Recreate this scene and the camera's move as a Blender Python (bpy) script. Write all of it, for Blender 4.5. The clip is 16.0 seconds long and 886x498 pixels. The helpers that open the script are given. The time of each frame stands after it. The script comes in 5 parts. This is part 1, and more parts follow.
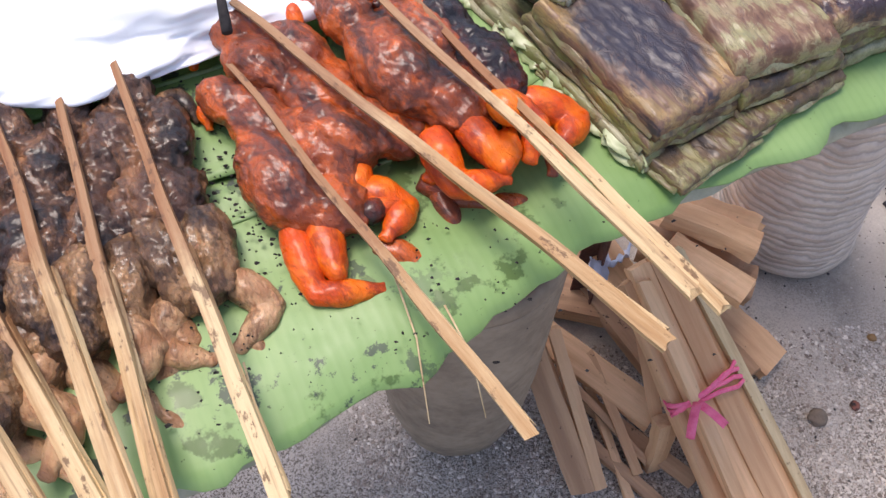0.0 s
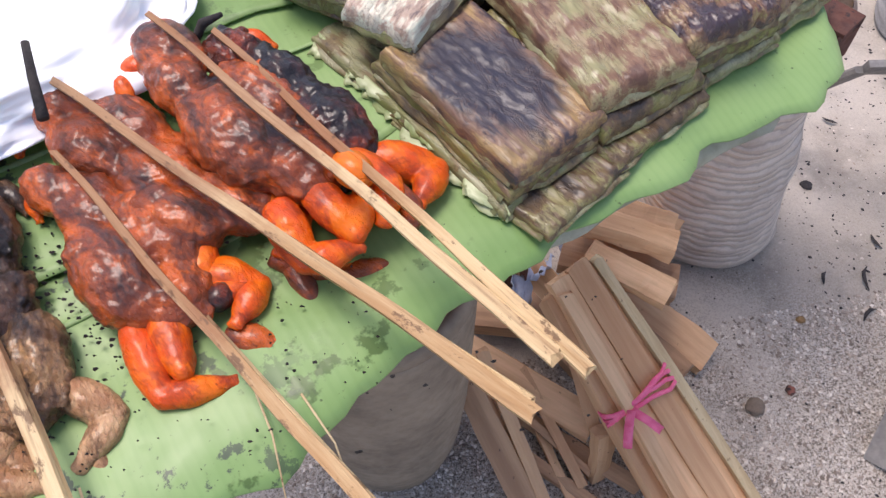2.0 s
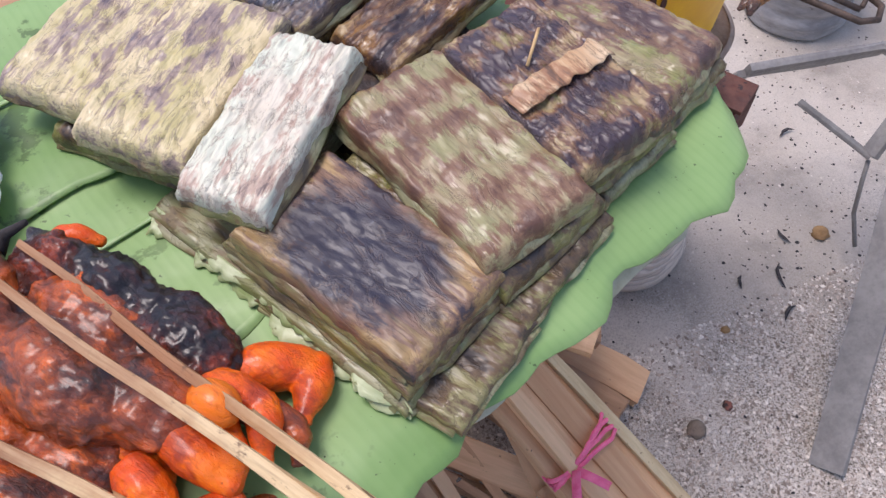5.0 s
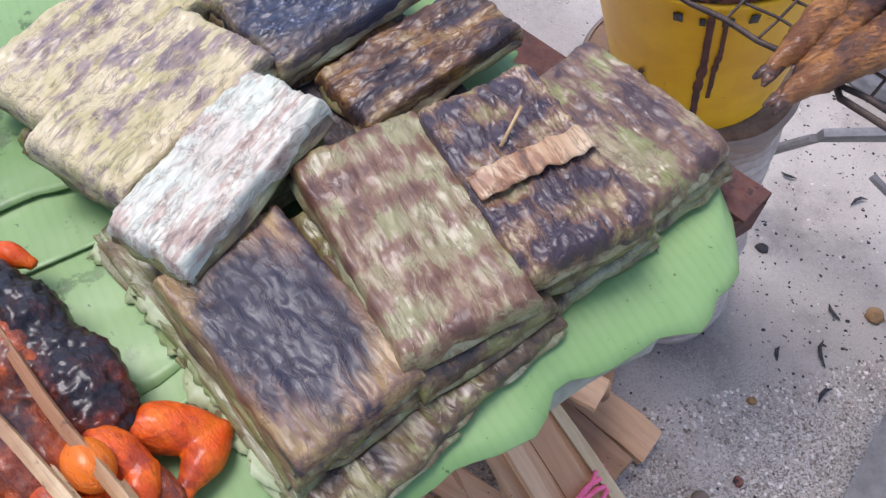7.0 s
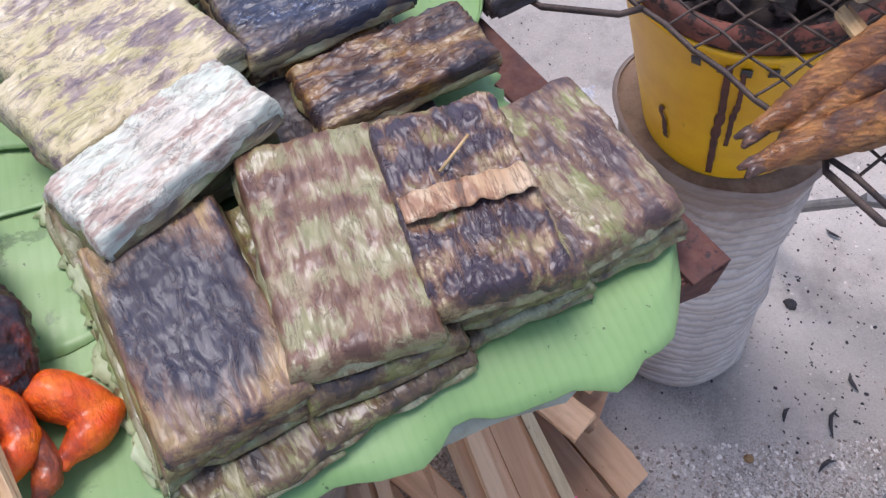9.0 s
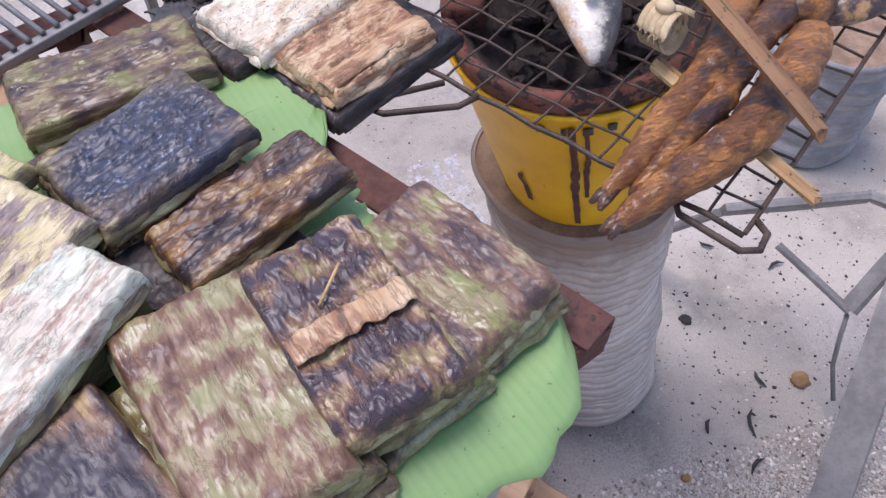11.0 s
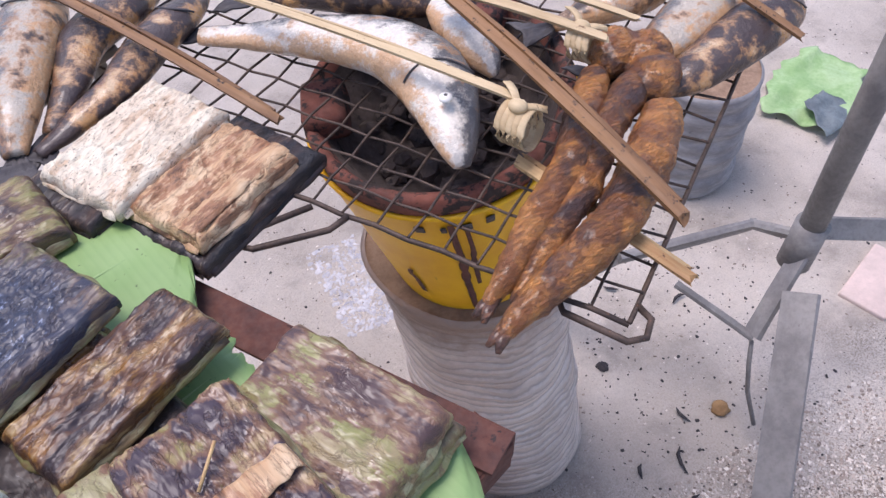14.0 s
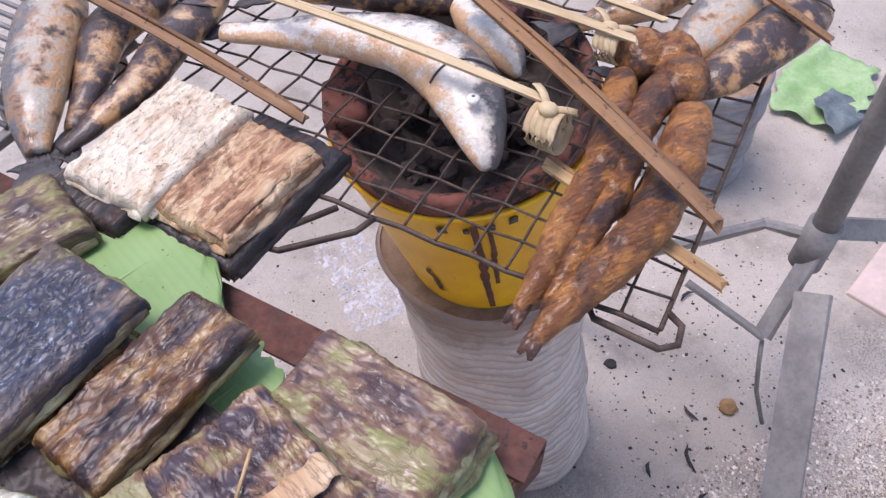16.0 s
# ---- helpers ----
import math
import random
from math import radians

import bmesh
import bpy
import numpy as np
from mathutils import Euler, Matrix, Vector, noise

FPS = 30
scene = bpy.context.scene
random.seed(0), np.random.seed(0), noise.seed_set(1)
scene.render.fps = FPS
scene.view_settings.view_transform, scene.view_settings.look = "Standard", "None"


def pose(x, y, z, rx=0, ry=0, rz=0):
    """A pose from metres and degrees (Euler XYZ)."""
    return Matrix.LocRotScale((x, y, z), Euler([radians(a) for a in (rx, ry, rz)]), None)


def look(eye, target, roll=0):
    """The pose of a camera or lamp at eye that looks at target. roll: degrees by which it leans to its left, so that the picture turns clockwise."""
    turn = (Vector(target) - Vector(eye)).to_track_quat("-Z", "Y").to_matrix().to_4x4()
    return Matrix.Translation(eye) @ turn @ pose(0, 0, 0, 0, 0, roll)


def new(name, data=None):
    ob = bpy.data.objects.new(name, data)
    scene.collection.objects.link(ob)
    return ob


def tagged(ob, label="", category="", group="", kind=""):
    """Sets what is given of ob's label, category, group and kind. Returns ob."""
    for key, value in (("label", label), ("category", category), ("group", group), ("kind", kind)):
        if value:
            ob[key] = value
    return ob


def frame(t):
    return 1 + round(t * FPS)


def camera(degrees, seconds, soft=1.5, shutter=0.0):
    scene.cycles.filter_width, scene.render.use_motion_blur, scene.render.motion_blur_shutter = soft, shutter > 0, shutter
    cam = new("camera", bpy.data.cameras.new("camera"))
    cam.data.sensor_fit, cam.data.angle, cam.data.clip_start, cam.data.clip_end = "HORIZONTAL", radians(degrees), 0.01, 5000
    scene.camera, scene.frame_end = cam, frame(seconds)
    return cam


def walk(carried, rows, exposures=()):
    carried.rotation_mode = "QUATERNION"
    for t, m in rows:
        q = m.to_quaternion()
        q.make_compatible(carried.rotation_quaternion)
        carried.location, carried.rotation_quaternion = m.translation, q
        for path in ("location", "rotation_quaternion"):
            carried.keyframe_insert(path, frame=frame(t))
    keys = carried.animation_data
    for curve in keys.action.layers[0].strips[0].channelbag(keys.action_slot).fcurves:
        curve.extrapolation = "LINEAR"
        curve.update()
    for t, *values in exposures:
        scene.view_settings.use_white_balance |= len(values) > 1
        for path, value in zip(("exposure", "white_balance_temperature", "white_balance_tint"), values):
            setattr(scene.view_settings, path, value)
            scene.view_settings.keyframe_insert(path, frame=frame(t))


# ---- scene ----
cam = camera(57.6, 16.0, 1.4)
PATH = [
    (0, (0.124, 0.177, 1.469), (0.228, 1.245, -0.219), 0.6),
    (0.5, (0.155, 0.178, 1.477), (0.232, 1.281, -0.19), 0.6),
    (1, (0.18, 0.18, 1.481), (0.26, 1.284, -0.185), 0.5),
    (1.5, (0.189, 0.201, 1.475), (0.357, 1.3, -0.187), 0.3),
    (2, (0.198, 0.224, 1.465), (0.412, 1.279, -0.221), -0.5),
    (2.5, (0.21, 0.251, 1.456), (0.463, 1.256, -0.254), -1.0),
    (3, (0.218, 0.271, 1.45), (0.486, 1.253, -0.272), -1.3),
    (3.5, (0.228, 0.294, 1.449), (0.522, 1.275, -0.269), -1.1),
    (4, (0.245, 0.315, 1.452), (0.57, 1.28, -0.269), -0.5),
    (4.5, (0.254, 0.343, 1.456), (0.614, 1.329, -0.246), -0.6),
    (5, (0.259, 0.361, 1.458), (0.669, 1.356, -0.228), -0.6),
    (5.2, (0.262, 0.37, 1.456), (0.696, 1.349, -0.232), -0.1),
    (7.3, (0.382, 0.408, 1.461), (0.557, 1.433, -0.247), 1.2),
    (7.5, (0.396, 0.411, 1.459), (0.534, 1.429, -0.257), 1.8),
    (8, (0.424, 0.41, 1.458), (0.49, 1.424, -0.265), 2.4),
    (8.2, (0.437, 0.408, 1.459), (0.482, 1.406, -0.274), 3.0),
    (10.3, (0.451, 0.424, 1.479), (0.687, 1.536, -0.167), 0.1),
    (10.5, (0.452, 0.427, 1.481), (0.719, 1.546, -0.155), -0.1),
    (11, (0.46, 0.43, 1.486), (0.81, 1.56, -0.127), -0.1),
    (11.5, (0.468, 0.429, 1.488), (0.865, 1.558, -0.114), -0.5),
    (12, (0.478, 0.44, 1.493), (0.916, 1.568, -0.099), -1.0),
    (12.5, (0.485, 0.451, 1.497), (0.976, 1.575, -0.084), -1.0),
    (13, (0.495, 0.456, 1.498), (1.027, 1.566, -0.078), -0.9),
    (13.5, (0.499, 0.464, 1.504), (1.056, 1.598, -0.046), -1.2),
    (14, (0.508, 0.471, 1.508), (1.085, 1.615, -0.028), -1.3),
    (14.5, (0.512, 0.476, 1.514), (1.1, 1.621, -0.016), -1.3),
    (15, (0.51, 0.485, 1.513), (1.084, 1.62, -0.03), -0.9),
    (15.5, (0.498, 0.49, 1.511), (1.06, 1.632, -0.031), -0.9),
    (16, (0.491, 0.493, 1.511), (1.065, 1.618, -0.04), -0.5),
]
LIGHT = [(0.0, 0.79, 7000, 18), (5.0, 0.66, 6600, 19), (7.5, 0.66, 6150, 17), (11.0, 0.68, 6250, 21), (16.0, 0.71, 6450, 22)]
walk(cam, [(t, look(eye, target, roll)) for t, eye, target, roll in PATH], LIGHT)

# ---- world and light ----
world = bpy.data.worlds.new("world")
scene.world = world
world.use_nodes = True
wt = world.node_tree
sky = wt.nodes.new("ShaderNodeTexSky")
sky.sky_type = "NISHITA"
sky.sun_disc = False
sky.sun_elevation = radians(73)
sky.sun_rotation = radians(-40)
sky.dust_density = 1.5
wt.links.new(sky.outputs["Color"], wt.nodes["Background"].inputs["Color"])
wt.nodes["Background"].inputs["Strength"].default_value = 0.15
sun = new("sun", bpy.data.lights.new("sun", "SUN"))
sun.data.energy = 1.6
sun.data.angle = radians(26)
sun.data.color = (1.0, 0.97, 0.93)
sun.matrix_world = look((-1.2, 2.2, 8.2), (0.4, 0.6, 0.9))

# ---- materials ----
def hexc(r, g, b):
    """Linear colour from the 0-255 values of a surface."""
    return tuple(((v / 255) / 12.92 if v / 255 <= 0.04045 else ((v / 255 + 0.055) / 1.055) ** 2.4) for v in (r, g, b)) + (1.0,)


class Mat:
    """A node material with short calls for the usual nodes."""

    def __init__(self, name, rough=0.6, metal=0.0):
        self.m = bpy.data.materials.new(name)
        self.m.use_nodes = True
        self.t = self.m.node_tree
        self.b = self.t.nodes["Principled BSDF"]
        self.b.inputs["Roughness"].default_value = rough
        self.b.inputs["Metallic"].default_value = metal
        self.co = self.t.nodes.new("ShaderNodeTexCoord").outputs["Object"]
        self.height = None

    def mapped(self, scale=(1, 1, 1), rot=(0, 0, 0), vary=True):
        n = self.t.nodes.new("ShaderNodeMapping")
        n.inputs["Scale"].default_value = scale
        n.inputs["Rotation"].default_value = rot
        self.t.links.new(self.co, n.inputs["Vector"])
        if vary:
            info = self.t.nodes.new("ShaderNodeObjectInfo")
            mul = self.math("MULTIPLY", info.outputs["Random"], 7.0)
            self.t.links.new(mul, n.inputs["Location"])
        return n.outputs["Vector"]

    def noise(self, scale, detail=5.0, rough=0.6, stretch=None, dist=0.0, vary=True):
        n = self.t.nodes.new("ShaderNodeTexNoise")
        n.inputs["Scale"].default_value = scale
        n.inputs["Detail"].default_value = detail
        n.inputs["Roughness"].default_value = rough
        n.inputs["Distortion"].default_value = dist
        self.t.links.new(self.mapped(stretch or (1, 1, 1), vary=vary), n.inputs["Vector"])
        return n.outputs["Fac"]

    def voronoi(self, scale, stretch=None):
        n = self.t.nodes.new("ShaderNodeTexVoronoi")
        n.inputs["Scale"].default_value = scale
        self.t.links.new(self.mapped(stretch or (1, 1, 1)), n.inputs["Vector"])
        return n.outputs["Distance"]

    def wave(self, scale, dist=3.0, direction="X", detail=3.0, dscale=2.0):
        n = self.t.nodes.new("ShaderNodeTexWave")
        n.bands_direction = direction
        n.inputs["Scale"].default_value = scale
        n.inputs["Distortion"].default_value = dist
        n.inputs["Detail"].default_value = detail
        n.inputs["Detail Scale"].default_value = dscale
        self.t.links.new(self.mapped(), n.inputs["Vector"])
        return n.outputs["Fac"]

    def put(self, socket, v):
        if isinstance(v, (int, float, tuple)):
            socket.default_value = v
        else:
            self.t.links.new(v, socket)

    def math(self, op, a, b=0.0, clamp=False):
        n = self.t.nodes.new("ShaderNodeMath")
        n.operation = op
        n.use_clamp = clamp
        self.put(n.inputs[0], a)
        self.put(n.inputs[1], b)
        return n.outputs[0]

    def step(self, v, lo, hi, a=0.0, b=1.0):
        n = self.t.nodes.new("ShaderNodeMapRange")
        n.interpolation_type = "SMOOTHSTEP"
        for k, x in zip(("From Min", "From Max", "To Min", "To Max"), (lo, hi, a, b)):
            n.inputs[k].default_value = x
        self.put(n.inputs["Value"], v)
        return n.outputs["Result"]

    def mix(self, f, a, b, mode="MIX"):
        n = self.t.nodes.new("ShaderNodeMix")
        n.data_type = "RGBA"
        n.blend_type = mode
        self.put(n.inputs["Factor"], f)
        self.put(n.inputs["A"], a)
        self.put(n.inputs["B"], b)
        return [o for o in n.outputs if o.type == "RGBA"][0]

    def axis(self, which):
        n = self.t.nodes.new("ShaderNodeSeparateXYZ")
        self.t.links.new(self.co, n.inputs[0])
        return n.outputs[which]

    def colour(self, v):
        self.put(self.b.inputs["Base Color"], v)
        return self

    def rough(self, v):
        self.put(self.b.inputs["Roughness"], v)
        return self

    def bump(self, h, strength=0.4, dist=0.003):
        n = self.t.nodes.new("ShaderNodeBump")
        n.inputs["Strength"].default_value = strength
        n.inputs["Distance"].default_value = dist
        self.put(n.inputs["Height"], h)
        if self.height:
            self.t.links.new(self.height, n.inputs["Normal"])
        self.height = n.outputs["Normal"]
        self.t.links.new(self.height, self.b.inputs["Normal"])
        return self


def wrapped_leaf(name, base, second, brown, black, char=0.5, bars=0.0, patch=0.0, ash=0.0, gloss=0.4, speck=0.66, crumple=0.5):
    """Grilled banana leaf: long veins, green and tan tones, soft brown scorch marks, a black burnt patch, pale ash."""
    m = Mat(name, gloss)
    worn = 0.62 if base[1] < 0.5 else 0.82
    base, second = [tuple(worn * c for c in k[:3]) + (1.0,) for k in (base, second)]
    big = m.noise(26, 4, 0.6, (1, 0.7, 1), 0.3)
    vein = m.noise(520, 3, 0.6, (1.0, 0.030, 1.0))
    rib = m.noise(170, 4, 0.62, (1.0, 0.10, 1.0), 0.2)
    blotch = m.noise(46, 7, 0.62, (1.0, 0.45, 1.0), 0.2)
    col = m.mix(m.step(big, 0.42, 0.60), base, second)
    col = m.mix(m.step(vein, 0.46, 0.66, 0.0, 0.42), col, tuple(c * 0.55 for c in second[:3]) + (1.0,))
    pale = tuple(0.45 * c + 0.55 * d for c, d in zip(base, hexc(224, 208, 172)))
    col = m.mix(m.step(rib, 0.56, 0.70, 0.0, 0.38), col, pale)
    marks = m.math("ADD", blotch, m.math("MULTIPLY", m.math("SUBTRACT", rib, 0.5), -0.34))
    marks = m.math("ADD", marks, m.math("MULTIPLY", m.math("SUBTRACT", vein, 0.5), 0.16))
    if bars:
        marks = m.math("ADD", marks, m.math("MULTIPLY", m.math("SUBTRACT", m.wave(10.5, 2.6, "Y", 3.0, 2.4), 0.5), bars * 0.30))
    lo = 0.60 - 0.26 * char
    col = m.mix(m.step(marks, lo - 0.03, lo + 0.07, 0.0, 0.9), col, brown)
    col = m.mix(m.step(marks, lo + 0.07, lo + 0.18, 0.0, 0.9), col, black)
    flake = m.noise(240, 6, 0.75, (1, 0.5, 1), 0.5)
    if patch:
        rr = m.math("ADD", m.math("POWER", m.math("MULTIPLY", m.axis("X"), 23.0), 2.0), m.math("POWER", m.math("MULTIPLY", m.axis("Y"), 16.0), 2.0))
        rr = m.math("ADD", rr, m.math("MULTIPLY", m.math("SUBTRACT", blotch, 0.5), 3.2))
        rr = m.math("ADD", rr, m.math("MULTIPLY", m.math("SUBTRACT", rib, 0.5), -0.5))
        burnt = m.step(rr, 0.55, 1.25, patch, 0.0)
        col = m.mix(burnt, col, black)
        if ash:
            col = m.mix(m.math("MULTIPLY", burnt, m.step(flake, 0.56, 0.66, 0.0, ash)), col, hexc(150, 160, 182))
    elif ash:
        col = m.mix(m.step(flake, 0.62, 0.70, 0.0, ash), col, hexc(176, 178, 184))
    specks = m.noise(430, 3, 0.6, (1, 0.6, 1))
    col = m.mix(m.step(specks, speck, speck + 0.05, 0.0, 0.8), col, black)
    ridge = m.math("ABSOLUTE", m.math("SUBTRACT", m.noise(60, 5, 0.6, (1.0, 0.40, 1.0), 0.8), 0.5))
    col = m.mix(m.step(ridge, 0.0, 0.013, 0.55, 0.0), col, tuple(c * 0.5 for c in brown[:3]) + (1.0,))
    m.colour(col)
    m.rough(m.step(m.noise(22, 4), 0.38, 0.62, gloss + 0.02, gloss + 0.24))
    m.b.inputs["Coat Weight"].default_value = 0.12
    m.b.inputs["Coat Roughness"].default_value = 0.22
    m.b.inputs["Specular IOR Level"].default_value = 0.5
    m.bump(m.noise(26, 2, 0.5, (1.0, 0.5, 1.0), 1.0), 0.08 * crumple, 0.006)
    m.bump(rib, 0.45, 0.0016)
    m.bump(m.step(ridge, 0.0, 0.035), 0.30 * crumple + 0.2, 0.0012)
    m.bump(vein, 0.4, 0.0004)
    m.bump(flake, 0.35 if ash else 0.10, 0.0012)
    return m.m


M_PACK_BURNT = wrapped_leaf("leaf_burnt_black", hexc(206, 168, 112), hexc(170, 140, 96), hexc(122, 92, 76), hexc(46, 43, 55), 0.46, 0.0, 0.97, 0.10, 0.34, 0.74, 0.6)
M_PACK_STRIPED = wrapped_leaf("leaf_green_striped", hexc(180, 172, 120), hexc(190, 164, 124), hexc(120, 84, 64), hexc(92, 62, 50), 0.42, 0.42, 0.0, 0.0, 0.30, 0.72, 0.5)
M_PACK_SHINY = wrapped_leaf("leaf_purple_shiny", hexc(206, 174, 128), hexc(160, 148, 84), hexc(112, 78, 62), hexc(56, 46, 56), 0.92, 0.5, 0.0, 0.10, 0.20, 0.74, 1.3)
M_PACK_MIXED = wrapped_leaf("leaf_green_purple", hexc(150, 148, 84), hexc(182, 160, 112), hexc(100, 74, 60), hexc(60, 48, 50), 0.56, 0.2, 0.0, 0.0, 0.28, 0.72, 0.7)
M_PACK_PALE = wrapped_leaf("leaf_pale_green", hexc(226, 228, 204), hexc(228, 216, 194), hexc(176, 148, 130), hexc(104, 88, 84), 0.30, 0.0, 0.0, 0.0, 0.34, 0.70, 1.0)
M_PACK_TAN = wrapped_leaf("leaf_tan_lilac", hexc(226, 206, 160), hexc(206, 190, 132), hexc(142, 120, 114), hexc(92, 80, 88), 0.36, 0.0, 0.0, 0.0, 0.34, 0.69, 0.8)
M_PACK_OILY = wrapped_leaf("leaf_oily_brown", hexc(206, 176, 124), hexc(170, 122, 66), hexc(92, 64, 50), hexc(52, 44, 48), 0.66, 0.0, 0.0, 0.45, 0.18, 0.72, 1.1)
M_PACK_ASH = wrapped_leaf("leaf_ashy", hexc(196, 176, 128), hexc(150, 140, 84), hexc(92, 74, 70), hexc(48, 53, 70), 0.72, 0.0, 0.98, 0.85, 0.28, 0.72, 1.2)
M_PACK_SMOKED = wrapped_leaf("leaf_smoked_dark", hexc(172, 170, 104), hexc(190, 170, 126), hexc(118, 84, 68), hexc(72, 54, 56), 0.64, 0.0, 0.0, 0.0, 0.24, 0.74, 0.6)
M_PACK_CREAM = wrapped_leaf("leaf_cream_dry", hexc(246, 234, 208), hexc(238, 218, 190), hexc(200, 172, 142), hexc(70, 62, 52), 0.22, 0.0, 0.0, 0.0, 0.5, 0.62, 1.2)
M_PACK_BUFF = wrapped_leaf("leaf_buff_dry", hexc(232, 200, 160), hexc(212, 170, 126), hexc(150, 104, 72), hexc(90, 66, 52), 0.40, 0.0, 0.0, 0.0, 0.45, 0.68, 1.3)
M_PACK_CHAR = wrapped_leaf("leaf_charred", hexc(92, 68, 56), hexc(66, 52, 50), hexc(46, 38, 38), hexc(24, 22, 24), 0.72, 0.0, 0.0, 0.2, 0.45, 0.7, 1.0)
M_PACK_UNDER = wrapped_leaf("leaf_olive_under", hexc(146, 144, 80), hexc(168, 158, 106), hexc(98, 74, 54), hexc(58, 48, 42), 0.60, 0.0, 0.0, 0.0, 0.26, 0.72, 0.8)
M_PACK_EDGE = wrapped_leaf("leaf_folded_edge", hexc(152, 152, 96), hexc(184, 180, 138), hexc(116, 96, 66), hexc(70, 60, 48), 0.42, 0.0, 0.0, 0.0, 0.30, 0.72, 0.7)


def fresh_leaf():
    m = Mat("fresh_banana_leaf", 0.42)
    veins = m.wave(42, 1.6, "X", 3.0, 1.0)
    col = m.mix(m.step(m.noise(4, 5), 0.3, 0.7), hexc(112, 146, 82), hexc(142, 172, 110))
    col = m.mix(m.step(veins, 0.5, 1.0, 0.0, 0.10), col, hexc(98, 136, 70))
    wet = m.math("MULTIPLY", m.step(m.noise(21, 5, 0.65, vary=False), 0.575, 0.62), m.math("SUBTRACT", 1.0, m.step(m.axis("X"), 0.10, 0.26)))
    col = m.mix(m.math("MULTIPLY", wet, 0.75), col, hexc(62, 86, 34))
    soot = m.math("MULTIPLY", m.step(m.noise(27, 6, 0.7, (1, 0.9, 1), vary=False), 0.56, 0.60), m.math("SUBTRACT", 1.0, m.step(m.axis("X"), -0.02, 0.10)))
    col = m.mix(m.math("MULTIPLY", soot, 0.85), col, hexc(46, 54, 52))
    m.colour(m.mix(m.step(m.noise(160, 3, 0.6), 0.68, 0.73, 0.0, 0.8), col, hexc(60, 76, 40)))
    rough = m.step(m.noise(12, 4), 0.3, 0.7, 0.36, 0.58)
    m.rough(m.math("SUBTRACT", rough, m.math("MULTIPLY", wet, 0.10)))
    m.bump(veins, 0.06, 0.001)
    m.bump(m.noise(7, 4), 0.4, 0.012)
    m.bump(m.noise(90, 4, 0.6), 0.15, 0.001)
    return m.m


def simple(name, a, b, scale=30, rough=0.6, metal=0.0, stretch=None, bump=0.3, dist=0.002, spots=None, spot_at=0.66, detail=6, tone=0.0):
    m = Mat(name, rough, metal)
    n = m.noise(scale, detail, 0.65, stretch)
    col = m.mix(m.step(n, 0.35, 0.68), a, b)
    if tone:
        r = m.t.nodes.new("ShaderNodeObjectInfo").outputs["Random"]
        col = m.mix(m.step(r, 0.0, 1.0, 0.0, tone), col, tuple(c * d for c, d in zip(b[:3], (0.52, 0.42, 0.36))) + (1,))
    fine = m.noise(scale * 7, 4, 0.6, stretch)
    col = m.mix(m.step(fine, 0.4, 0.8, 0.0, 0.25), col, tuple(c * 0.55 for c in a[:3]) + (1,))
    if spots:
        col = m.mix(m.step(m.noise(scale * 2.1, 5, 0.7), spot_at, spot_at + 0.07), col, spots)
    m.colour(col)
    m.rough(m.step(fine, 0.3, 0.7, max(0.05, rough - 0.1), min(1, rough + 0.12)))
    m.bump(n, bump, dist)
    m.bump(fine, bump * 0.7, dist * 0.4)
    return m.m


def glazed(name, a, b, char, amount, rough=0.22, coat=0.4, relief=1.0):
    """Sauce-glazed skin: broad tone changes, charred patches with crusted rims, fine wrinkled relief."""
    m = Mat(name, rough)
    n = m.noise(34, 5, 0.62, None, 0.4)
    col = m.mix(m.step(n, 0.38, 0.62), a, b)
    burn = m.noise(29, 7, 0.66, (0.7, 1, 1), 0.5)
    skin = m.noise(300, 5, 0.7, (0.40, 1, 1), 0.6)
    both = m.math("ADD", burn, m.math("MULTIPLY", m.math("SUBTRACT", skin, 0.5), 0.30))
    mid = tuple(0.45 * x + 0.55 * y for x, y in zip(b[:3], char[:3])) + (1,)
    col = m.mix(m.step(both, 0.62 - 0.3 * amount, 0.74 - 0.3 * amount, 0.0, 0.85), col, mid)
    col = m.mix(m.step(both, 0.71 - 0.3 * amount, 0.84 - 0.3 * amount, 0.0, 0.95), col, char)
    col = m.mix(m.step(skin, 0.55, 0.72, 0.0, 0.35), col, tuple(min(1.0, 1.5 * c + 0.02) for c in b[:3]) + (1,))
    col = m.mix(m.step(m.noise(320, 2), 0.68, 0.74, 0.0, 0.6), col, char)
    m.colour(col)
    m.rough(m.step(both, 0.35, 0.72, rough + 0.10, rough + 0.34))
    m.b.inputs["Coat Weight"].default_value = coat
    m.b.inputs["Specular IOR Level"].default_value = 0.3
    m.b.inputs["Coat Roughness"].default_value = 0.24
    m.b.inputs["Subsurface Weight"].default_value = 0.10
    m.b.inputs["Subsurface Radius"].default_value = (0.01, 0.004, 0.002)
    m.bump(both, 0.5 * relief, 0.005)
    m.bump(m.noise(110, 4, 0.6, (0.5, 1, 1), 0.6), 0.5 * relief, 0.003)
    m.bump(skin, 0.9 * relief, 0.0014)
    m.bump(m.noise(800, 3, 0.6), 0.6 * relief, 0.0005)
    return m.m


